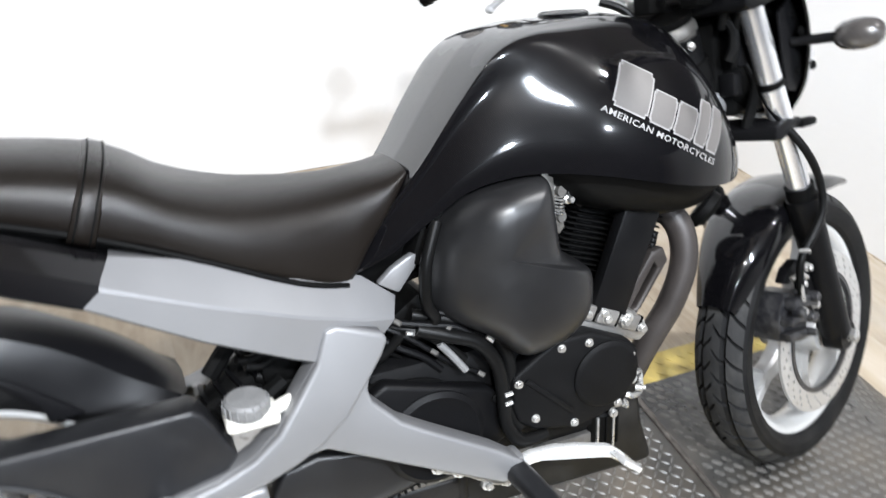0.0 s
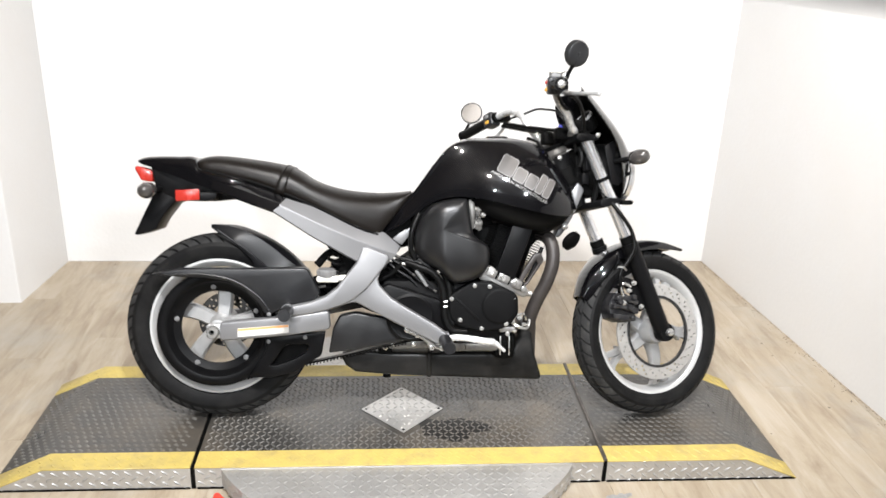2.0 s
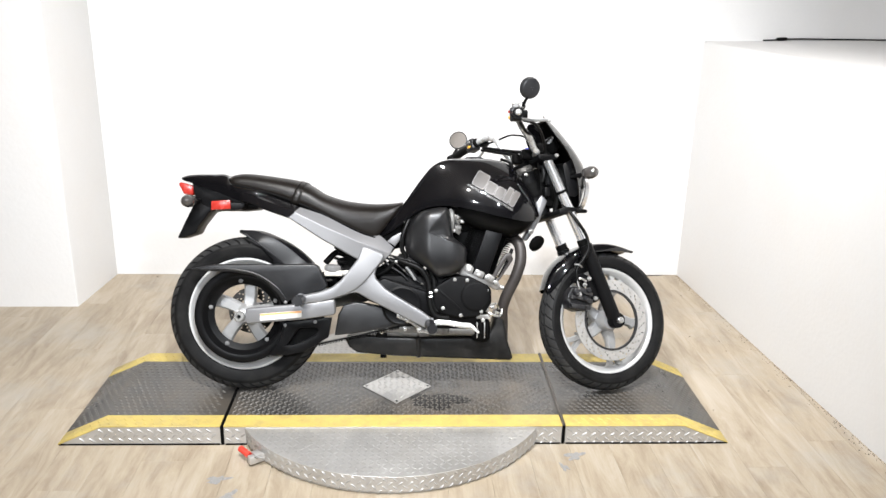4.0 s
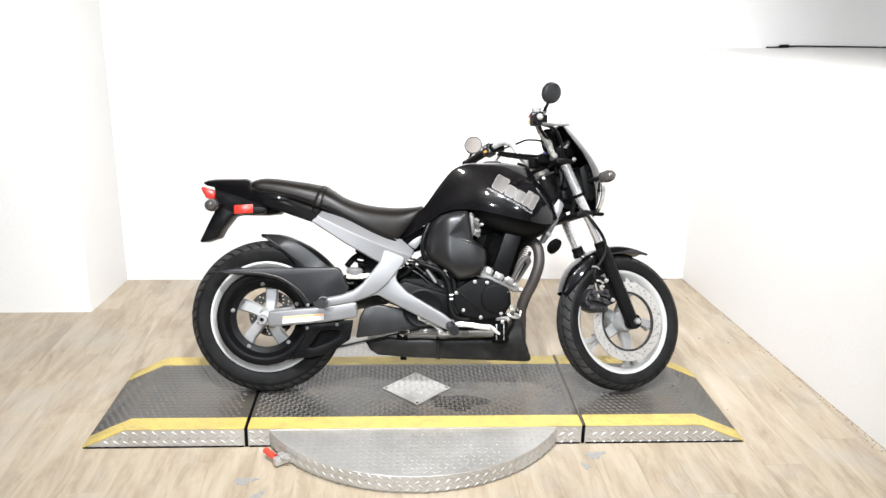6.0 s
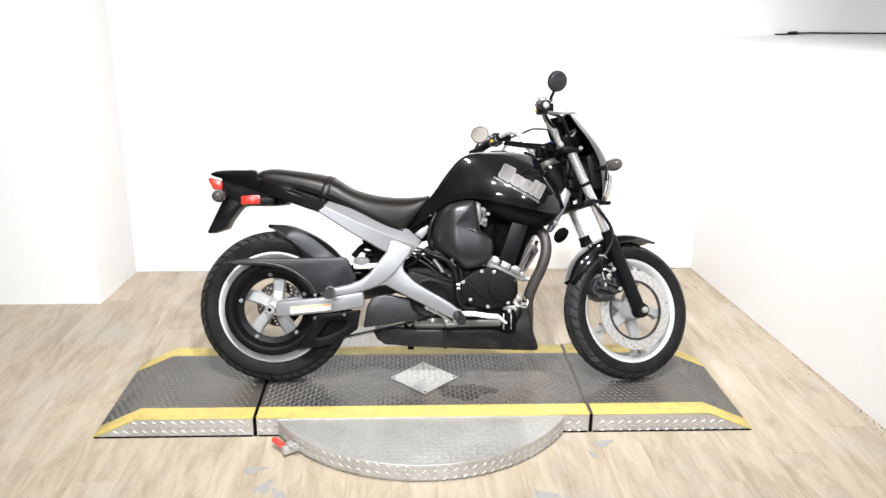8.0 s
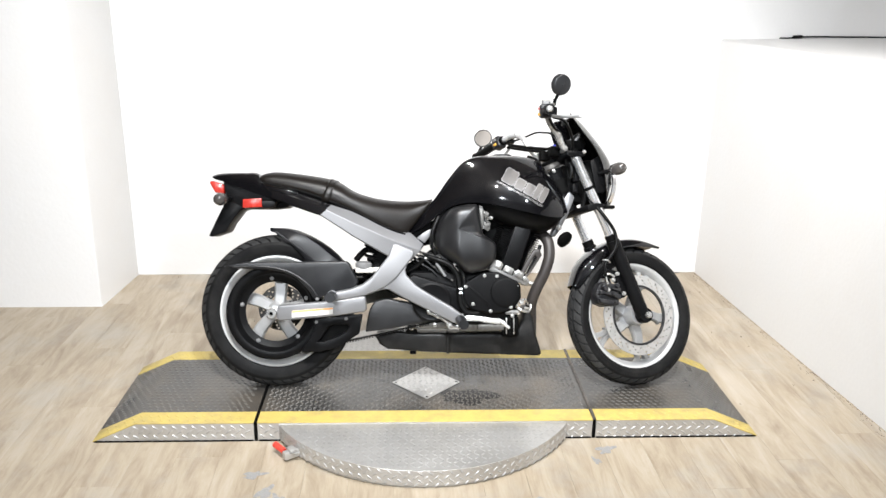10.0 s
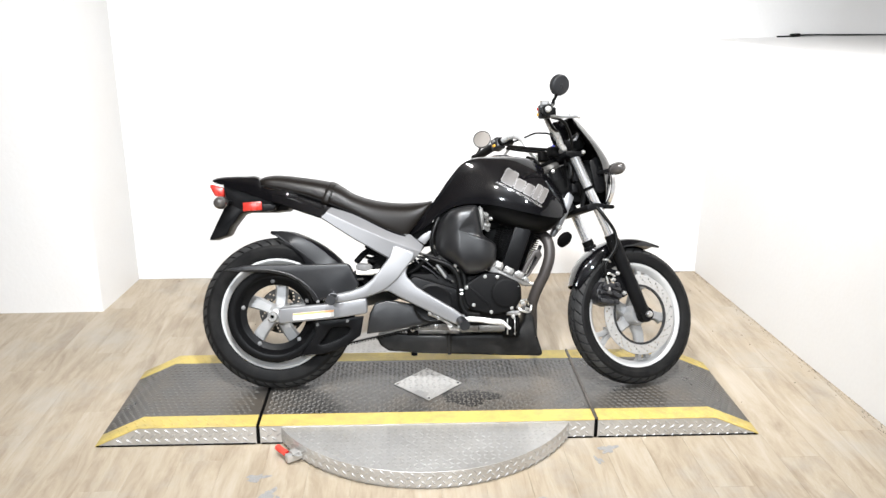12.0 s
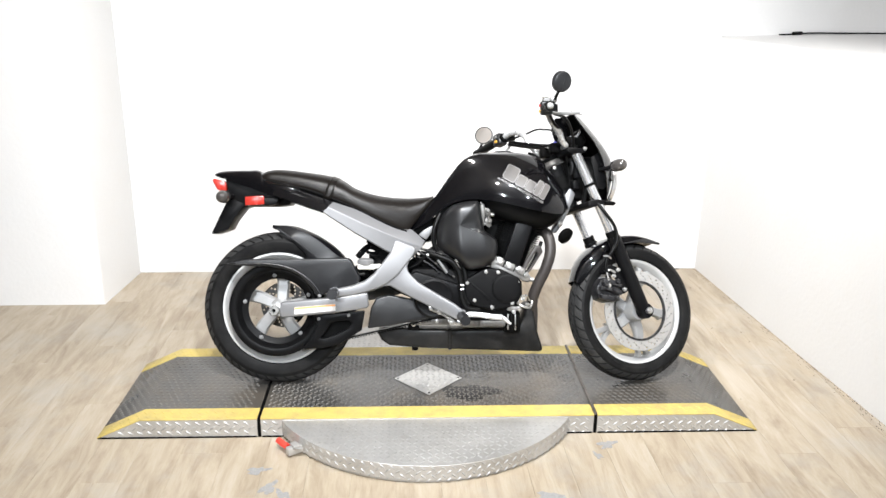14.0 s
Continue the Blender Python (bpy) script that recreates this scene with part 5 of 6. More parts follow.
for p, d in (((0.694, -0.138, 0.372), (1, 0, 0.1)), ((0.694, -0.138, 0.387), (1, 0, 0.1)), ((0.672, -0.128, 0.478), (0.6, -0.2, -0.6)), ((0.566, -0.10, 0.50), (1, 0, -0.3)), ((0.645, -0.12, 0.488), (1, 0, -0.4))):
    q, d = Vector(p), Vector(d).normalized()
    bpart("hose_clip", tube([q - d * 0.006, q, q + d * 0.006], 0.0036, 8), BOLT, "bright hose clip")
bpart("battery_box", plate([(0.36, 0.50), (0.47, 0.46), (0.55, 0.505), (0.60, 0.54), (0.64, 0.50), (0.69, 0.45), (0.69, 0.40), (0.50, 0.43), (0.44, 0.38), (0.36, 0.42)], -0.055, 0.07, 0.01), FLAT_BLACK, "black box and wiring inside the frame")
for k in range(7):
    bpart("wire", tube([(0.50 + 0.02 * k, -0.062, 0.50 - 0.006 * k), (0.53 + 0.02 * k, -0.075, 0.475), (0.56 + 0.02 * k, -0.07, 0.45 - 0.004 * k)], 0.0035, 6), HOSE)

for path, r in (([(0.50, -0.085, 0.545), (0.545, -0.098, 0.522), (0.585, -0.108, 0.512), (0.63, -0.116, 0.500), (0.665, -0.122, 0.470)], 0.0048), ([(0.515, -0.08, 0.520), (0.555, -0.092, 0.498), (0.590, -0.10, 0.470), (0.625, -0.105, 0.440), (0.668, -0.108, 0.415)], 0.0042),
                ([(0.52, -0.075, 0.50), (0.548, -0.085, 0.478), (0.585, -0.092, 0.455), (0.61, -0.096, 0.43)], 0.0055), ([(0.60, -0.10, 0.525), (0.64, -0.112, 0.512), (0.685, -0.116, 0.478), (0.715, -0.116, 0.43)], 0.0038)):
    bpart("cable", tube(path, r, 8), SATIN_BLACK, "thin black cable")
for p in ((0.545, -0.10, 0.524), (0.612, -0.112, 0.506), (0.594, -0.104, 0.468), (0.66, -0.112, 0.42)):
    bpart("cable_end", lathe([(0, 0), (0.0040, 0), (0.0040, 0.010), (0, 0.011)], p, (0.6, -0.6, -0.4), 8), DULL)

# fluid reservoir and shock at the rear of the frame
res = bpart("fluid_reservoir", block(0.305, 0.372, -0.160, -0.113, 0.446, 0.466, 0.007, segments=3), CLOUDY, "pale plastic brake fluid reservoir")
bpart("cap", lathe([(0, 0), (0.027, 0), (0.028, 0.004), (0.028, 0.017), (0.024, 0.021), (0, 0.022)], (0.334, -0.138, 0.465), (0.06, -0.12, 0.99), 24), RESERVOIR_CAP, "ribbed grey cap", res)
for k in range(18):
    a = 2 * math.pi * k / 18
    bpart("cap_rib", block(-0.0012, 0.0012, -0.0012, 0.0012, 0.002, 0.016, 0.0004, Matrix.Translation((0.334 + 0.0284 * math.cos(a), -0.138 + 0.0284 * math.sin(a), 0.466)), segments=1), RESERVOIR_CAP, "", res)
bpart("reservoir_neck", tube([(0.365, -0.136, 0.456), (0.388, -0.125, 0.458), (0.402, -0.112, 0.452)], 0.009, 10), CLOUDY, "", res)
bpart("shock_body", tube([(0.30, -0.02, 0.40), (0.37, -0.02, 0.46), (0.46, -0.02, 0.53)], 0.038, 20), FLAT_BLACK, "black rear shock absorber")
for k in range(7):
    q = Vector((0.315 + 0.018 * k, -0.02, 0.415 + 0.0148 * k))
    d = Vector((0.77, 0, 0.64))
    bpart("spring_coil", lathe([(0.040, -0.004), (0.046, 0), (0.040, 0.004)], q, d, 24, True), SATIN_BLACK)
bpart("linkage_block", block(0.365, 0.435, -0.075, 0.0, 0.455, 0.530, 0.012), FLAT_BLACK)
for z, x in ((0.512, 0.335), (0.528, 0.350), (0.500, 0.345)):
    bpart("wire_stub", tube([(x, -0.085, z), (x + 0.018, -0.08, z - 0.006), (x + 0.04, -0.07, z - 0.004)], 0.006, 8), HOSE)
for p in (((0.31, -0.10, 0.43), (0.35, -0.10, 0.45), (0.39, -0.09, 0.47)), ((0.30, -0.07, 0.49), (0.34, -0.06, 0.53), (0.38, -0.06, 0.52)), ((0.34, -0.07, 0.555), (0.37, -0.08, 0.535), (0.40, -0.08, 0.53)), ((0.30, -0.09, 0.46), (0.31, -0.09, 0.44), (0.34, -0.09, 0.42))):
    bpart("shock_linkage", tube(p, 0.012, 8), FLAT_BLACK, "black rear shock linkage")
bpart("linkage_bolt", tube([(0.285, -0.11, 0.425), (0.33, -0.11, 0.430)], 0.004, 8), DULL)

# --- exhaust
bpart("header_pipe", tube([(0.975, -0.01, 0.588), (1.008, -0.04, 0.592), (1.030, -0.068, 0.562), (1.032, -0.082, 0.505), (1.012, -0.082, 0.440), (0.985, -0.072, 0.382), (0.968, -0.056, 0.325), (0.971, -0.03, 0.27), (0.972, -0.02, 0.2)], 0.0215, 18), EXHAUST, "dull brown-grey exhaust header pipe")
MUF = [(0.372, 0.205), (0.390, 0.172), (0.42, 0.152), (0.55, 0.141), (0.80, 0.132), (0.995, 0.126), (1.011, 0.130), (1.003, 0.158), (0.988, 0.205), (0.979, 0.262), (0.972, 0.312), (0.944, 0.310), (0.936, 0.262), (0.918, 0.228), (0.88, 0.214), (0.70, 0.212), (0.55, 0.213), (0.44, 0.222), (0.39, 0.220)]
muf = bpart("muffler", plate(MUF, -0.060, 0.09, 0.024, segments=5), MUFFLER_BLACK, "flat dark muffler box under the engine", smooth=60)
bpart("muffler_band", plate([(0.640, 0.216), (0.662, 0.216), (0.662, 0.133), (0.640, 0.134)], -0.064, 0.094, 0.018, segments=3), MUFFLER_BLACK, "", muf)
bpart("muffler_mount", plate([(0.488, 0.212), (0.535, 0.212), (0.530, 0.240), (0.515, 0.250), (0.500, 0.246)], -0.070, -0.058, 0.003), FLAT_BLACK, "", muf)
bpart("bolt", bolt_head((0.513, -0.070, 0.234), 0.007, 0.006), BOLT, "", muf)
bpart("drain", lathe([(0.012, 0), (0.012, -0.02), (0, -0.02)], (0.518, -0.03, 0.150), (0, 0, 1), 12), FLAT_BLACK, "", muf)
stay = [(0.912, 0.418), (0.930, 0.408), (0.960, 0.440), (1.006, 0.512), (0.996, 0.536), (0.974, 0.532), (0.940, 0.478)]
bpart("front_stay", plate(stay, -0.078, -0.060, 0.004, [[(0.938, 0.440), (0.950, 0.440), (0.988, 0.502), (0.980, 0.512)]]), EXHAUST, "slotted grey engine stay")
bpart("front_stay", tube([(1.005, -0.04, 0.55), (0.985, -0.05, 0.50), (0.955, -0.055, 0.44)], 0.007, 10), SATIN_BLACK)
bpart("gearbox_foot", block(0.515, 0.665, -0.092, 0.06, 0.232, 0.264, 0.008), DULL, "dull silver gearbox foot")
for x in (0.535, 0.60, 0.65):
    bpart("bolt", bolt_head((x, -0.092, 0.248), 0.006, 0.006), BOLT)

# --- steering head and horn
bm = plate([(1.045, 0.585), (1.062, 0.580), (1.085, 0.612), (1.112, 0.665), (1.140, 0.735), (1.120, 0.762), (1.095, 0.73), (1.075, 0.64)], -0.035, 0.035, 0.008)
bpart("steering_head", bm, SILVER, "silver steering head of the frame")
bpart("head_tube", tube([(1.120, 0, 0.68), (1.090, 0, 0.755), (1.060, 0, 0.845)], 0.033, 20), ENGINE_BLACK, "black steering head tube")
AXIS = Vector((-math.sin(RAKE), 0, math.cos(RAKE)))
head = bpart("head_casting", lathe([(0, -0.020), (0.029, -0.020), (0.031, -0.016), (0.031, 0.024), (0.035, 0.028), (0.035, 0.038), (0.030, 0.046), (0, 0.046)], (1.066, 0, 0.824), AXIS, 28), DULL, "silver ribbed steering head casting")
bpart("head_collar", lathe([(0, 0.046), (0.032, 0.046), (0.034, 0.050), (0.034, 0.058), (0, 0.060)], (1.066, 0, 0.824), AXIS, 28), FLAT_BLACK, "", head)
bpart("bolt", bolt_head((1.056, -0.038, 0.835), 0.005, 0.005), BOLT, "", head)
bpart("head_boot", lathe([(0, -0.080), (0.036, -0.080), (0.039, -0.070), (0.036, -0.058), (0.039, -0.046), (0.036, -0.034), (0.037, -0.021), (0, -0.021)], (1.066, 0, 0.824), AXIS, 24), FLAT_BLACK, "black ribbed boot below the casting", head)
horn = bpart("horn", lathe([(0, -0.012), (0.028, -0.012), (0.033, -0.006), (0.033, 0.006), (0.02, 0.014), (0, 0.016)], (1.098, -0.045, 0.572), (0.55, -0.6, -0.55), 24), FLAT_BLACK, "black round horn")
bpart("bolt", bolt_head((1.075, -0.05, 0.618), 0.008, 0.008, (0.2, -1, 0)), BOLT, "", horn)

# --- front wheel
FW = Vector((1.368, 0, 0.274))
cut_front = tread_cut(40, (0.444,))
rim = wheel_rim(FW, 0.208, 0.034, "front_wheel", fpart)
tyre(FW, 0.268, 0.203, 0.050, cut_front, fpart, "black grooved road tyre", rim, 640, 0.22)
for k in range(5):
    a = 2 * math.pi * k / 5 + 0.10
    fpart("spoke", spoke(FW, 0.026, 0.128, 0.046, 0.034, 0.018, a, -0.20), ALLOY, "", rim)
    for turn in (-1, 1):
        fpart("spoke_branch", spoke(FW, 0.118, 0.178, 0.018, 0.020, 0.015, a - 0.17 + 0.055 * turn, 0.075 * turn), ALLOY, "", rim)
fpart("hub", lathe([(0.0, -0.065), (0.034, -0.065), (0.039, -0.055), (0.042, 0.04), (0.03, 0.055), (0.0, 0.055)], FW, (0, 1, 0), 36), ALLOY, "", rim)
fpart("brake_disc", drilled_disc(FW, 0.116, 0.154, -0.062, 0.005, ((0.126, 0), (0.135, 0.33), (0.144, 0.66)), 24), STEEL, "drilled steel brake disc", rim)
fpart("disc_carrier", lathe([(0.1085, -0.005), (0.1165, -0.005), (0.1165, 0.004), (0.1085, 0.004)], FW + Vector((0, -0.062, 0)), (0, 1, 0), 72, True), CALIPER_BLACK, "dark inner ring of the disc", rim)

# --- fork
for s in (-1, 1):
    y = 0.086 * s
    t0, t1, t2 = Vector((1.106, y, 0.882)), Vector((1.258, y, 0.546)), Vector((1.372, y * 1.02, 0.268))
    fork = fpart("fork_leg", tube([t1 + (t1 - t2).normalized() * 0.012, t1.lerp(t2, 0.4), t1.lerp(t2, 0.97)], 0.0265, 20), SATIN_BLACK, "black lower fork leg with a chrome tube")
    fpart("fork_tube", tube([t0, t0.lerp(t1, 0.5), t1], 0.0185, 20), CHROME, "chrome fork tube", fork)
    fpart("fork_seal", tube([t1 + (t0 - t1).normalized() * 0.012, t1.lerp(t0, 0.06), t1.lerp(t0, 0.10)], 0.023, 16), FLAT_BLACK, "", fork)
    fpart("fork_clamp", tube([t0.lerp(t1, 0.355), t0.lerp(t1, 0.37), t0.lerp(t1, 0.385)], 0.0205, 16), FLAT_BLACK, "", fork)
    fpart("fork_end", lathe([(0, -0.02), (0.027, -0.02), (0.030, -0.012), (0.030, 0.014), (0, 0.016)], (1.374, y * 1.02, 0.272), (0, 1, 0), 24), SATIN_BLACK, "", fork)
fpart("axle_nut", lathe([(0.012, 0), (0.012, 0.014), (0.008, 0.016), (0, 0.016)], (1.376, -0.108, 0.272), (0, -1, 0), 18), BOLT, "bright front axle end")
bm = plate([(1.060, 0.876), (1.080, 0.870), (1.120, 0.875), (1.145, 0.881), (1.143, 0.896), (1.10, 0.897), (1.060, 0.896)], -0.108, 0.108, 0.006)
clamp = fpart("top_clamp", bm, SATIN_BLACK, "black top fork clamp")
for y in (-0.086, 0.086):
    fpart("fork_cap", lathe([(0.020, 0), (0.020, 0.008), (0.013, 0.009), (0.013, 0.018), (0.006, 0.020), (0, 0.020)], (1.100, y, 0.894), (-0.42, 0, 0.9), 18), FLAT_BLACK, "", clamp)
    fpart("clamp_bolt", bolt_head((1.135, y * 1.24, 0.893), 0.006, 0.008, (0.3, math.copysign(1, y), 0)), BOLT, "", clamp)
for path, r in (([(1.12, -0.055, 0.88), (1.14, -0.07, 0.82), (1.155, -0.065, 0.75), (1.15, -0.05, 0.69)], 0.009), ([(1.14, -0.03, 0.90), (1.17, -0.04, 0.84), (1.19, -0.05, 0.78), (1.185, -0.03, 0.72)], 0.010)):
    fpart("wiring", tube(path, r, 8), HOSE, "black wiring behind the headlamp")
fpart("headlamp_bracket", plate([(1.100, 0.862), (1.16, 0.885), (1.20, 0.84), (1.205, 0.76), (1.188, 0.722), (1.165, 0.708), (1.118, 0.716), (1.104, 0.77)], -0.030, 0.062, 0.006), FLAT_BLACK, "black bracket behind the headlamp")
side = fpart("lamp_side_plate", plate([(1.165, 0.862), (1.20, 0.882), (1.240, 0.848), (1.252, 0.80), (1.238, 0.762), (1.212, 0.738), (1.186, 0.742), (1.176, 0.80)], -0.100, -0.094, 0.002), SATIN_BLACK, "black side plate of the headlamp mount")
for px, pz in ((1.218, 0.770), (1.236, 0.785), (1.205, 0.855)):
    fpart("screw", bolt_head((px, -0.100, pz), 0.005, 0.003), FLAT_BLACK, "", side)
fpart("connector", block(1.118, 1.150, -0.062, -0.030, 0.788, 0.842, 0.005), SATIN_BLACK, "black wiring connector")
fpart("connector", block(1.108, 1.132, -0.058, -0.030, 0.745, 0.780, 0.004), SATIN_BLACK, "black wiring connector")
fpart("cable_tie", tube([(1.096, -0.055, 0.862), (1.102, -0.062, 0.845), (1.102, -0.062, 0.82), (1.098, -0.055, 0.80)], 0.008, 8), HOSE, "coiled black cable sleeve")
bm = plate([(1.140, 0.670), (1.16, 0.667), (1.19, 0.676), (1.222, 0.686), (1.220, 0.697), (1.18, 0.700), (1.142, 0.690)], -0.106, 0.106, 0.006)
fpart("lower_clamp", bm, SATIN_BLACK, "black lower fork clamp")
fpart("clamp_tab", block(1.215, 1.258, -0.112, -0.090, 0.678, 0.692, 0.005), FLAT_BLACK)
# caliper
bm = plate([(1.182, 0.318), (1.177, 0.333), (1.172, 0.360), (1.180, 0.380), (1.198, 0.400), (1.240, 0.396), (1.270, 0.380), (1.274, 0.340), (1.265, 0.310), (1.216, 0.306)], -0.086, -0.028, 0.006, segments=2)
cal = fpart("brake_caliper", bm, CALIPER_BLACK, "black front brake caliper")
fpart("caliper_body", plate([(1.188, 0.376), (1.193, 0.392), (1.217, 0.398), (1.244, 0.388), (1.270, 0.374), (1.268, 0.360), (1.224, 0.372)], -0.106, -0.08, 0.004), CALIPER_BLACK, "", cal)
fpart("caliper_body", plate([(1.175, 0.350), (1.178, 0.366), (1.220, 0.361), (1.270, 0.349), (1.265, 0.331), (1.20, 0.352)], -0.108, -0.08, 0.004), CALIPER_BLACK, "", cal)
fpart("caliper_body", plate([(1.180, 0.320), (1.177, 0.336), (1.224, 0.330), (1.260, 0.322), (1.258, 0.310), (1.216, 0.312)], -0.102, -0.08, 0.003), CALIPER_BLACK, "", cal)
for px, pz, h in ((1.200, 0.370, 0.009), (1.232, 0.354, 0.010), (1.249, 0.384, 0.010), (1.241, 0.322, 0.007)):
    fpart("caliper_boss", lathe([(0, 0), (h, 0), (h, 0.014), (h * 0.75, 0.018), (0, 0.018)], (px, -0.098, pz), (0, -1, 0), 14), CALIPER_BLACK, "", cal)
fpart("caliper_bracket", plate([(1.196, 0.418), (1.212, 0.440), (1.240, 0.450), (1.272, 0.440), (1.300, 0.385), (1.310, 0.350), (1.290, 0.338), (1.268, 0.356), (1.262, 0.398), (1.236, 0.420), (1.214, 0.412)], -0.084, -0.064, 0.004), SATIN_BLACK, "", cal)
fpart("pad_pin", tube([(1.206, -0.09, 0.424), (1.226, -0.096, 0.428), (1.248, -0.096, 0.418)], 0.0042, 8), BOLT, "", cal)
for px, pz in ((1.266, 0.430), (1.290, 0.355), (1.246, 0.406)):
    fpart("bolt", bolt_head((px, -0.086, pz), 0.0062, 0.010), BOLT, "", cal)
fpart("banjo_bolt", lathe([(0, 0), (0.008, 0), (0.008, 0.005), (0.005, 0.006), (0.005, 0.010), (0, 0.010)], (1.212, -0.104, 0.368), (0, -1, 0), 14), BOLT, "", cal)
fpart("brake_hose", tube([(1.14, -0.055, 0.80), (1.168, -0.085, 0.715), (1.205, -0.117, 0.645), (1.240, -0.122, 0.59), (1.246, -0.124, 0.54), (1.228, -0.117, 0.500), (1.206, -0.110, 0.470), (1.200, -0.108, 0.44), (1.208, -0.106, 0.400)], 0.0065, 10), HOSE, "black front brake hose")
fpart("hose_end", tube([(1.201, -0.109, 0.425), (1.204, -0.109, 0.41), (1.210, -0.109, 0.388)], 0.004, 8), BOLT)
fpart("hose_clip", tube([(1.192, -0.11, 0.480), (1.206, -0.120, 0.478), (1.222, -0.112, 0.470)], 0.003, 6), BOLT)

# front mudguard
top_line = spline([(1.110, 0, 0.390), (1.138, 0, 0.460), (1.190, 0, 0.515), (1.258, 0, 0.556), (1.340, 0, 0.572), (1.412, 0, 0.566), (1.488, 0, 0.546)], 5)
low_line = spline([(1.130, 0, 0.376), (1.152, 0, 0.406), (1.190, 0, 0.462), (1.245, 0, 0.513), (1.318, 0, 0.535), (1.400, 0, 0.541), (1.482, 0, 0.535)], 5)
rings = []
for a, b in zip(top_line, low_line):
    h = [(-0.067, b.x, b.z), (-0.066, (b.x + 2 * a.x) / 3, (b.z + 2 * a.z) / 3), (-0.057, (b.x + 9 * a.x) / 10, (b.z + 9 * a.z) / 10), (-0.030, a.x, a.z), (0, a.x, a.z + 0.003)]
    narrow = 1 - 0.50 * min(1.0, max(0.0, (1.22 - a.x) / 0.11)) ** 1.5 - 0.18 * min(1.0, max(0.0, (a.x - 1.38) / 0.11)) ** 1.5
    rings.append([(x, y * narrow, z) for y, x, z in h] + [(x, -y * narrow, z) for y, x, z in reversed(h[:-1])])
bm = skin(rings, closed=False, caps=False)
bmesh.ops.recalc_face_normals(bm, faces=bm.faces)
bmesh.ops.solidify(bm, geom=bm.faces[:], thickness=0.004)
fpart("front_mudguard", bm, GLOSS_BLACK, "glossy black front mudguard", smooth=60)
fpart("mudguard_mount", block(1.245, 1.295, -0.066, 0.066, 0.505, 0.545, 0.008), FLAT_BLACK)

# fly screen and headlamp
SCREEN = [(0.700, 1.258, 1.236, 0.078), (0.74, 1.279, 1.228, 0.106), (0.80, 1.298, 1.212, 0.124), (0.86, 1.300, 1.196, 0.128), (0.92, 1.268, 1.166, 0.124), (0.98, 1.221, 1.126, 0.112), (1.03, 1.174, 1.104, 0.092), (1.058, 1.138, 1.108, 0.064)]
rings = []
for z in np.linspace(0.70, 1.058, 26):
    xc, xe, w = along(SCREEN, z)
    ring = []
    for k in range(17):
        u = -1 + k / 8
        ring.append((xe + (xc - xe) * (1 - abs(u) ** 2.2), u * w, z))
    rings.append(ring)
bm = skin(rings, closed=False, caps=False)
bmesh.ops.recalc_face_normals(bm, faces=bm.faces)
bmesh.ops.solidify(bm, geom=bm.faces[:], thickness=0.004)
fpart("fly_screen", bm, GLOSS_BLACK, "glossy black fly screen round the headlamp", smooth=60)
rings = []
for z in np.linspace(0.706, 1.050, 24):
    xc, xe, w = along(SCREEN, z)
    rings.append([(xe + 0.003 + (xc - xe - 0.010) * (1 - abs(u) ** 2.2), u * (w - 0.006), z) for u in [-1 + k / 8 for k in range(17)]])
bm = skin(rings, closed=False, caps=False)
bmesh.ops.solidify(bm, geom=bm.faces[:], thickness=0.001)
fpart("screen_liner", bm, FLAT_BLACK, "flat black inside of the fly screen", smooth=60)
lampshell = fpart("headlamp", lathe([(0, -0.085), (0.045, -0.08), (0.075, -0.05), (0.088, -0.01), (0.092, 0.04), (0.088, 0.055), (0, 0.06)], (1.205, 0, 0.80), (1, 0, -0.05), 36), FLAT_BLACK, "black headlamp shell")
fpart("headlamp_rim", lathe([(0.088, 0.05), (0.097, 0.05), (0.099, 0.062), (0.094, 0.070), (0.088, 0.068)], (1.212, 0, 0.79), (1, 0, -0.05), 48, True), CHROME, "chrome headlamp rim", lampshell)
for p in ((1.20, 0.83), (1.225, 0.815), (1.235, 0.775)):
    fpart("screen_screw", bolt_head((p[0], -0.115, p[1]), 0.006, 0.004), FLAT_BLACK, "", lampshell)
turn_signal(fpart, (1.20, -0.10, 0.815), (1.228, -0.190, 0.815), "front_signal")
turn_signal(fpart, (1.20, 0.10, 0.815), (1.228, 0.190, 0.815), "front_signal")

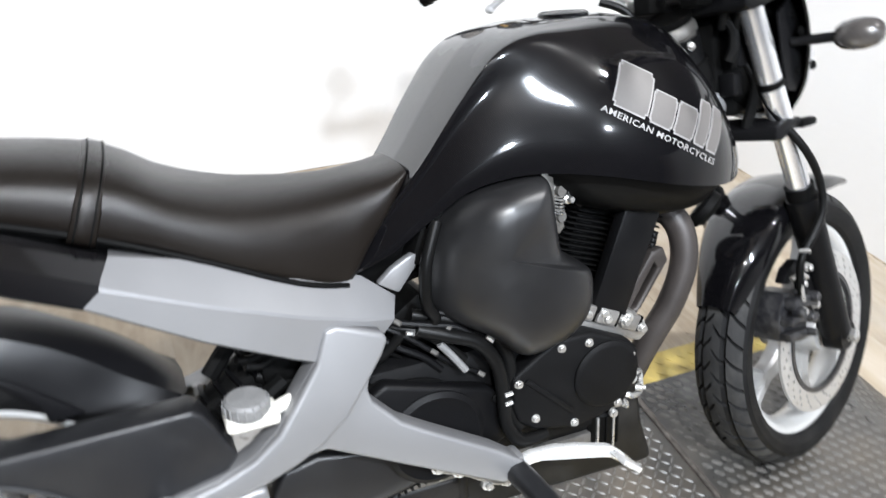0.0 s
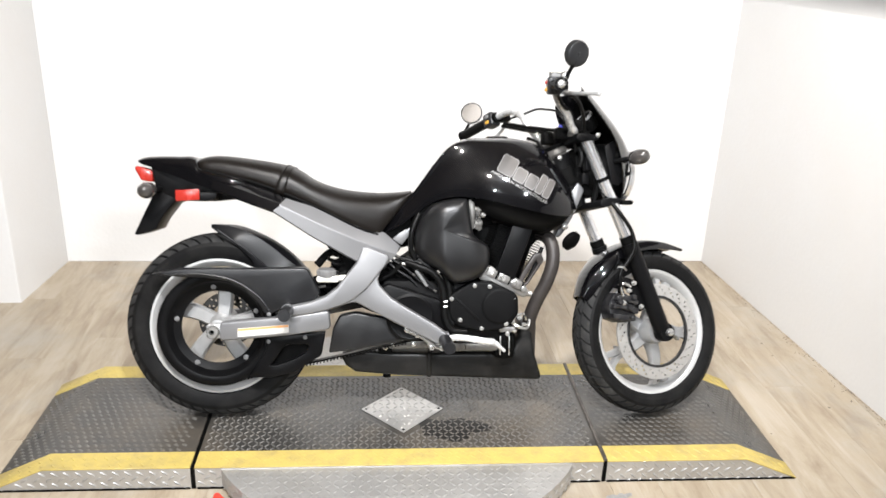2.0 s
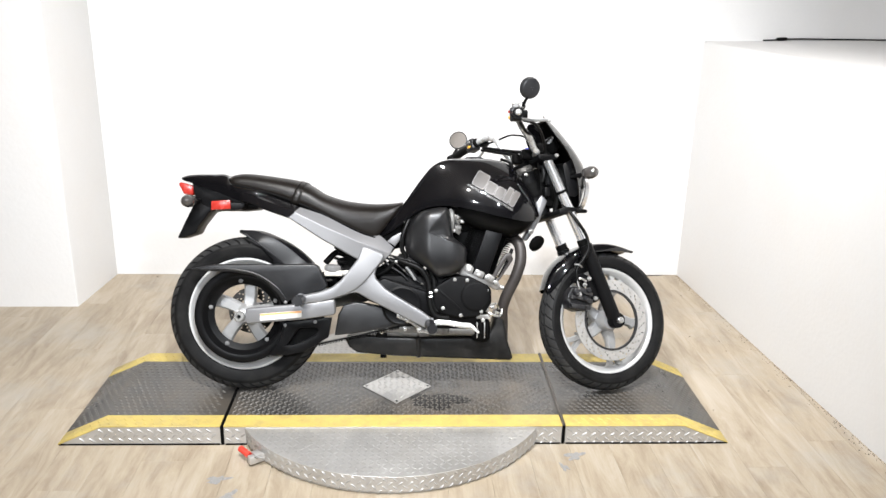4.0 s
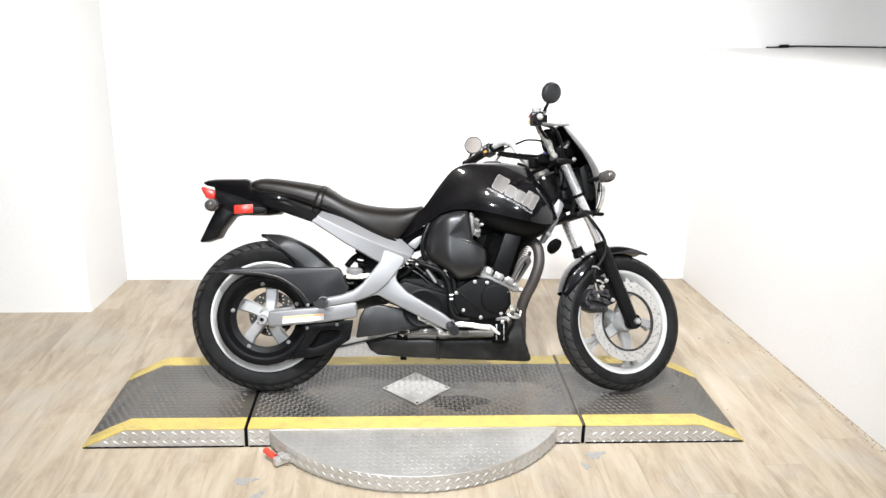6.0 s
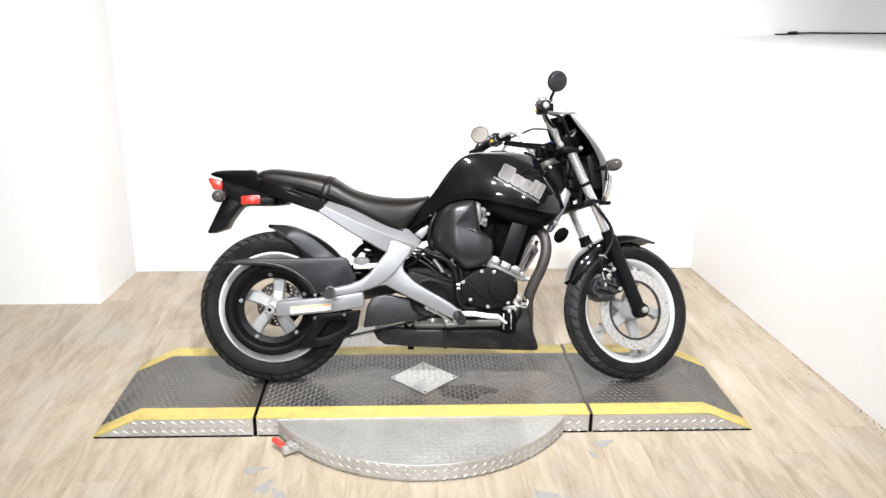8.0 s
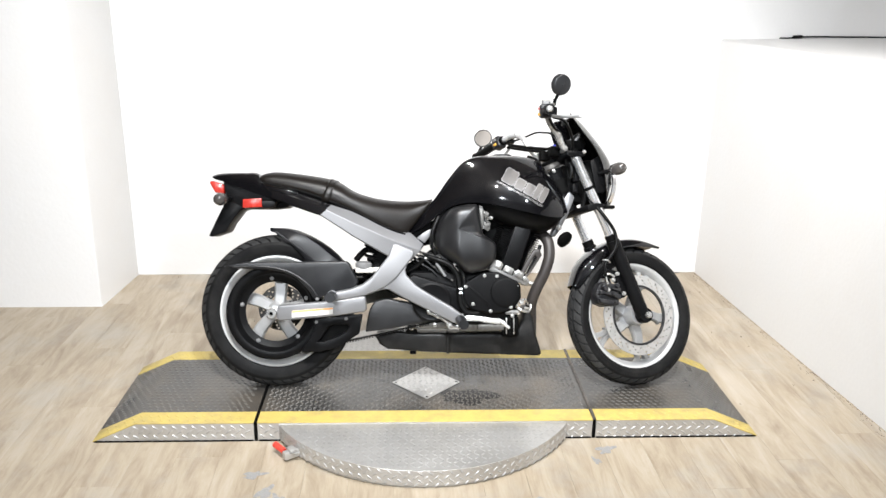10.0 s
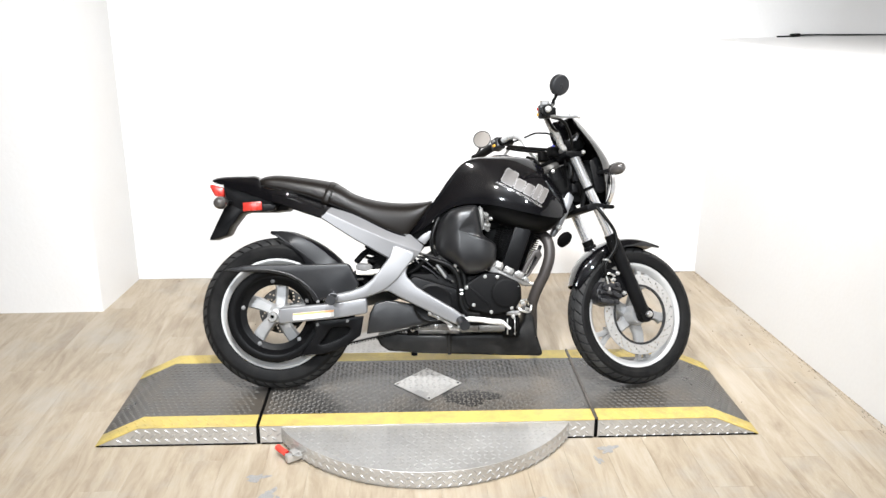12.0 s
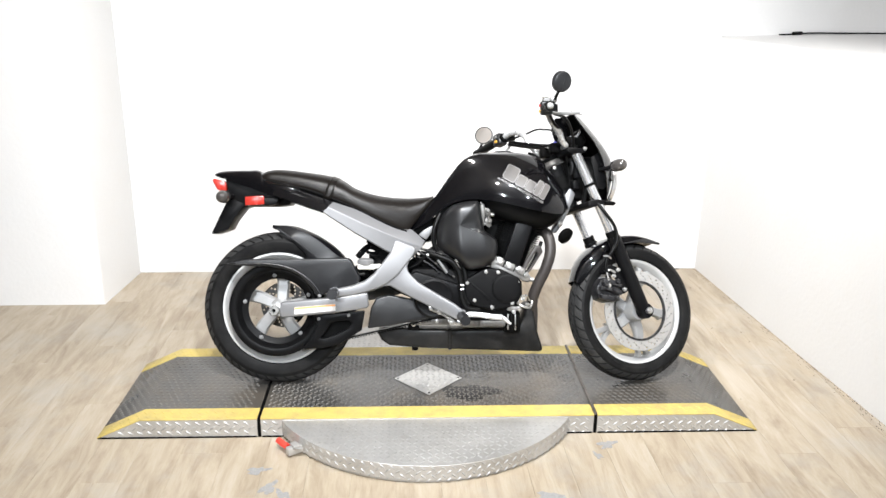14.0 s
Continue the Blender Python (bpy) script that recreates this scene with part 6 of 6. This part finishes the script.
# handlebar
TO_FRONT = (BIKE @ STEER).to_3x3().inverted()
BAR_LEFT = [(1.078, 0.0, 0.905), (1.068, 0.085, 0.903), (1.052, 0.105, 0.915), (1.022, 0.122, 0.953), (1.006, 0.138, 0.993), (0.996, 0.158, 1.014), (0.974, 0.19, 1.022), (0.946, 0.25, 1.008), (0.934, 0.29, 0.999)]
BAR_RIGHT = [(1.078, 0.0, 0.905), (1.064, -0.085, 0.903), (1.045, -0.100, 0.915), (1.022, -0.118, 0.948), (0.988, -0.132, 0.975), (0.955, -0.165, 0.997), (0.925, -0.21, 1.0), (0.898, -0.265, 0.991)]
for s in (-1, 1):
    bar = fpart("handlebar", tube(BAR_LEFT if s > 0 else BAR_RIGHT, 0.0118, 14), BAR, "polished tubular handlebar half with a black grip")
    g0, g1 = (Vector((0.943, 0.262, 1.004)), Vector((0.904, 0.394, 0.978))) if s > 0 else (Vector((0.905, -0.245, 0.995)), Vector((0.868, -0.342, 0.969)))
    fpart("grip", tube([g0, g0.lerp(g1, 0.5), g1], 0.0165, 16), HOSE, "black rubber grip", bar)
    for k in range(9):
        p = g0.lerp(g1, 0.12 + 0.09 * k)
        fpart("grip_ring", tube([p, p + (g1 - g0) * 0.008, p + (g1 - g0) * 0.016], 0.0175, 14), HOSE, "", bar)
    fpart("bar_end", tube([g1.lerp(g0, 0.03), g1, g1 + (g1 - g0).normalized() * 0.01], 0.0185, 16), FLAT_BLACK, "", bar)
    d = (g1 - g0).normalized()
    up = (Vector((0, 0, 1)) - d * d.z).normalized()
    fwd = d.cross(up) * s
    turn = Matrix.Translation(g0.lerp(g1, -0.06)) @ Matrix((fwd, d, up)).transposed().to_4x4()
    # turn: x forward, y outward along the bar, z up
    sw = fpart("switch_block", block(-0.021, 0.022, -0.024, 0.022, -0.026, 0.024, 0.008, turn, segments=3), GREY_PLASTIC, "charcoal switch block", bar)
    fpart("switch_button", block(-0.026, -0.018, -0.010, 0.006, 0.004, 0.014, 0.002, turn), RED if s < 0 else RESERVOIR_CAP, "", bar)
    fpart("switch_button", block(-0.027, -0.018, -0.008, 0.006, -0.016, -0.006, 0.002, turn), LEVER_YELLOW, "", bar)
    fpart("lever_perch", block(0.010, 0.046, -0.052 * 1, -0.020, -0.016, 0.016, 0.006, turn), SATIN_BLACK, "", bar)
    fpart("perch_clamp", tube([g0.lerp(g1, -0.30), g0.lerp(g1, -0.25), g0.lerp(g1, -0.16)], 0.0185, 14), FLAT_BLACK, "", bar)
    if s < 0:
        lever = [(0.935, -0.225, 0.985), (0.950, -0.265, 0.972), (0.962, -0.31, 0.960), (0.972, -0.345, 0.952), (0.974, -0.363, 0.947)]
    else:
        lever = [(0.985, 0.225, 0.985), (0.980, 0.252, 0.968), (0.970, 0.276, 0.952), (0.962, 0.290, 0.942), (0.958, 0.298, 0.936)]
    fpart("lever", tube(lever, 0.0058, 10), ALLOY, "silver hand lever", bar)
    fpart("lever_ball", lathe([(0, -0.008), (0.006, -0.006), (0.0085, 0), (0.006, 0.006), (0, 0.008)], lever[-1], (0, 1, 0), 12), ALLOY, "", bar)
    # mirror on a short stalk, facing back
    head = Vector((0.893, -0.385, 1.045)) if s < 0 else Vector((0.944, 0.410, 1.066))
    root = Vector((0.880, -0.345, 0.994)) if s < 0 else g1 + Vector((0.002, 0.006, 0.014))
    face = (TO_FRONT @ Vector((-0.390, 0.920, 0.045) if s < 0 else (-0.30, -0.83, 0.44))).normalized()
    R = 0.0365 if s < 0 else 0.0395
    low = head - (TO_FRONT @ Vector((0.42 if s < 0 else 0.25, 0, 0.93))) * R * 0.85
    stalk = fpart("mirror", tube([root - face * 0.008, root.lerp(low, 0.5) - face * 0.009, low - face * 0.010, low.lerp(head, 0.3) - face * 0.011], 0.0055, 8), SATIN_BLACK, "round black bar mirror")
    shell = lathe([(0, -0.016), (0.004, -0.016), (0.005, -0.013), (R * 0.80, -0.013), (R * 0.93, -0.010), (R, -0.003), (R, 0.006), (R - 0.003, 0.007), (R - 0.0035, 0.0045), (0, 0.0045)], head, face, 44)
    glass = lathe([(R - 0.0038, 0.0048), (R - 0.0038, 0.0056), (0, 0.0058)], head, face, 44)
    fpart("shell", shell, GREY_PLASTIC, "", stalk)
    fpart("mirror_glass", glass, MIRROR, "mirror glass", stalk)
    if s < 0:
        for p, r in ((root, 0.0095), (g1 + Vector((-0.003, -0.008, 0.0)), 0.0115)):
            fpart("mirror_joint", lathe([(0, -0.012), (r, -0.012), (r, 0.004), (r * 0.7, 0.008), (0, 0.009)], p, TO_FRONT @ Vector((-0.25, -0.95, 0.15)), 20), BOLT, "", stalk)
            fpart("joint_collar", lathe([(0, -0.022), (r * 1.3, -0.022), (r * 1.3, -0.010), (0, -0.010)], p, TO_FRONT @ Vector((-0.25, -0.95, 0.15)), 16), SATIN_BLACK, "", stalk)
        cyl_r = fpart("master_cylinder", block(-0.010, 0.030, -0.040, 0.012, 0.010, 0.036, 0.004, turn), RESERVOIR_CAP, "grey master cylinder reservoir", bar)
        fpart("reservoir_lid", block(-0.012, 0.032, -0.042, 0.014, 0.036, 0.041, 0.002, turn), CLOUDY, "", bar)
for s in (-1, 1):
    fpart("bar_clamp", block(1.022, 1.096, 0.04 * s - 0.016, 0.04 * s + 0.016, 0.885, 0.924, 0.006), FLAT_BLACK, "black handlebar clamp")
for path, r in (([(0.968, 0.20, 0.985), (1.0, 0.13, 0.962), (1.03, 0.05, 0.938), (1.05, -0.01, 0.922)], 0.0065), ([(0.965, 0.21, 0.978), (1.0, 0.13, 0.950), (1.03, 0.05, 0.926), (1.06, -0.01, 0.905)], 0.0060),
                ([(0.985, 0.185, 1.0), (1.018, 0.150, 1.010), (1.046, 0.115, 1.020), (1.050, 0.06, 1.007), (1.060, 0.0, 0.984), (1.090, -0.02, 0.93)], 0.0040), ([(0.935, -0.21, 0.985), (0.985, -0.155, 0.965), (1.05, -0.10, 0.945), (1.09, -0.05, 0.85)], 0.006),
                ([(0.95, -0.215, 0.985), (1.02, -0.18, 0.980), (1.08, -0.12, 0.93), (1.10, -0.07, 0.86), (1.12, -0.05, 0.79)], 0.006), ([(1.000, 0.10, 0.916), (1.025, 0.07, 0.895), (1.045, 0.04, 0.84), (1.062, 0.0, 0.80)], 0.006)):
    fpart("control_cable", tube(path, r, 8), HOSE, "black control cable")
dial = fpart("speedometer", lathe([(0, -0.05), (0.028, -0.045), (0.036, -0.02), (0.038, 0.0), (0.036, 0.004), (0.032, 0.0), (0, 0.0)], (1.150, 0, 0.965), (-0.75, 0, 0.66), 32), FLAT_BLACK, "black round speedometer")
fpart("dial_rim", lathe([(0.035, 0), (0.040, -0.002), (0.040, 0.005), (0.035, 0.006)], (1.150, 0, 0.965), (-0.75, 0, 0.66), 36, True), CHROME, "", dial)
fpart("instrument_bracket", block(1.09, 1.16, -0.05, 0.05, 0.915, 0.955, 0.008), FLAT_BLACK, "black instrument bracket")
fpart("ignition_key", block(1.060, 1.074, -0.003, 0.003, 0.922, 0.944, 0.003), BLUE, "blue plastic key head")

# ---------------------------------------------------------------- floor planks, last
floor = tagged(finish("floor", block(-4.0, 5.5, -5.5, BACK_Y, -0.10, -0.004, 0), SEAM), "light oak plank floor", "floor", kind="structure")
PW, PL = 0.148, 1.22
def plank_mesh(length):
    me = bpy.data.meshes.new("plank")
    own = block(-PW / 2 + 0.0002, PW / 2 - 0.0002, 0.0002, length - 0.0002, -0.006, 0.0, 0.0004, segments=1)
    own.to_mesh(me)
    own.free()
    me.materials.append(OAK)
    return me


shared = plank_mesh(PL)
x = -4.0 + PW / 2
row = 0
while x < 2.52:
    y = -5.5 - ((row * 0.433) % 1.0) * PL
    while y < BACK_Y - 0.02:
        a, b = max(y, -5.5), min(y + PL, BACK_Y - 0.001)
        if b - a > 0.05 and not (x < -1.15 and a > 0.97):
            ob = new("plank", shared if b - a > PL - 0.01 else plank_mesh(b - a))
            ob.location = (x, a, 0)
            ob.parent = floor
        y += PL
    x += PW
    row += 1

rng = random.Random(4)
specks = bmesh.new()
for k in range(30):
    x, y = (rng.uniform(1.5, 2.12), rng.uniform(-0.2, 1.4)) if k % 2 else (rng.uniform(-0.95, 2.1), rng.uniform(0.7, 1.42))
    r = rng.uniform(0.002, 0.0055)
    n = 6
    ring = [specks.verts.new((x + r * rng.uniform(0.6, 1.3) * math.cos(2 * math.pi * i / n), y + r * rng.uniform(0.5, 1.0) * math.sin(2 * math.pi * i / n), 0.001)) for i in range(n)]
    tip = specks.verts.new((x, y, 0.0035))
    for i in range(n):
        specks.faces.new((ring[i - 1], ring[i], tip))
foot_line = [(2.150, 1.43), (2.221, 0.24), (2.265, -0.41), (2.313, -1.2)]
for k in range(420):
    t = rng.random() ** 1.3 * 2.999
    (xa, ya), (xb, yb) = foot_line[int(t)], foot_line[int(t) + 1]
    f = t - int(t)
    x, y, r = xa + (xb - xa) * f - rng.random() ** 5 * 0.04, ya + (yb - ya) * f, rng.uniform(0.0012, 0.0036)
    ring = [specks.verts.new((x + r * 0.5 * rng.uniform(0.6, 1.2) * math.cos(2 * math.pi * i / 6), y + r * rng.uniform(0.8, 2.0) * math.sin(2 * math.pi * i / 6), 0.001)) for i in range(6)]
    tip = specks.verts.new((x, y, 0.003))
    for i in range(6):
        specks.faces.new((ring[i - 1], ring[i], tip))
tagged(finish("floor_specks", specks, SPECK), "small dark specks of dirt scattered on the floor", "dirt", kind="stuff")
for x, y, a, r in ((-0.02, -0.52, 0.3, 0.042), (0.03, -0.62, 1.2, 0.044), (1.19, -0.40, 0.5, 0.042), (1.14, -0.47, 2.0, 0.026), (0.93, -0.70, 0.1, 0.050), (0.98, -0.73, 0.8, 0.03), (0.08, -0.66, 2.2, 0.036)):
    own = bmesh.new()
    ring = []
    for i in range(30):
        t = 2 * math.pi * i / 30
        q = r * (0.8 + 0.22 * math.sin(3 * t + 40 * r) + 0.16 * math.sin(5 * t + 70 * r) + rng.uniform(-0.14, 0.14))
        ring.append(own.verts.new((q * math.cos(t), 0.6 * q * math.sin(t), 0.0)))
    own.faces.new(ring)
    ext = bmesh.ops.extrude_face_region(own, geom=own.faces[:])
    bmesh.ops.translate(own, verts=[v for v in ext["geom"] if isinstance(v, bmesh.types.BMVert)], vec=(0, 0, 0.0005))
    chip = finish("floor_scuff", own, SCUFF)
    chip.matrix_world = pose(x, y, 0.0006, 0, 0, math.degrees(a))
    tagged(chip, "grey-blue scuffed patch worn into the plank floor", "scuff", "floor scuffs")
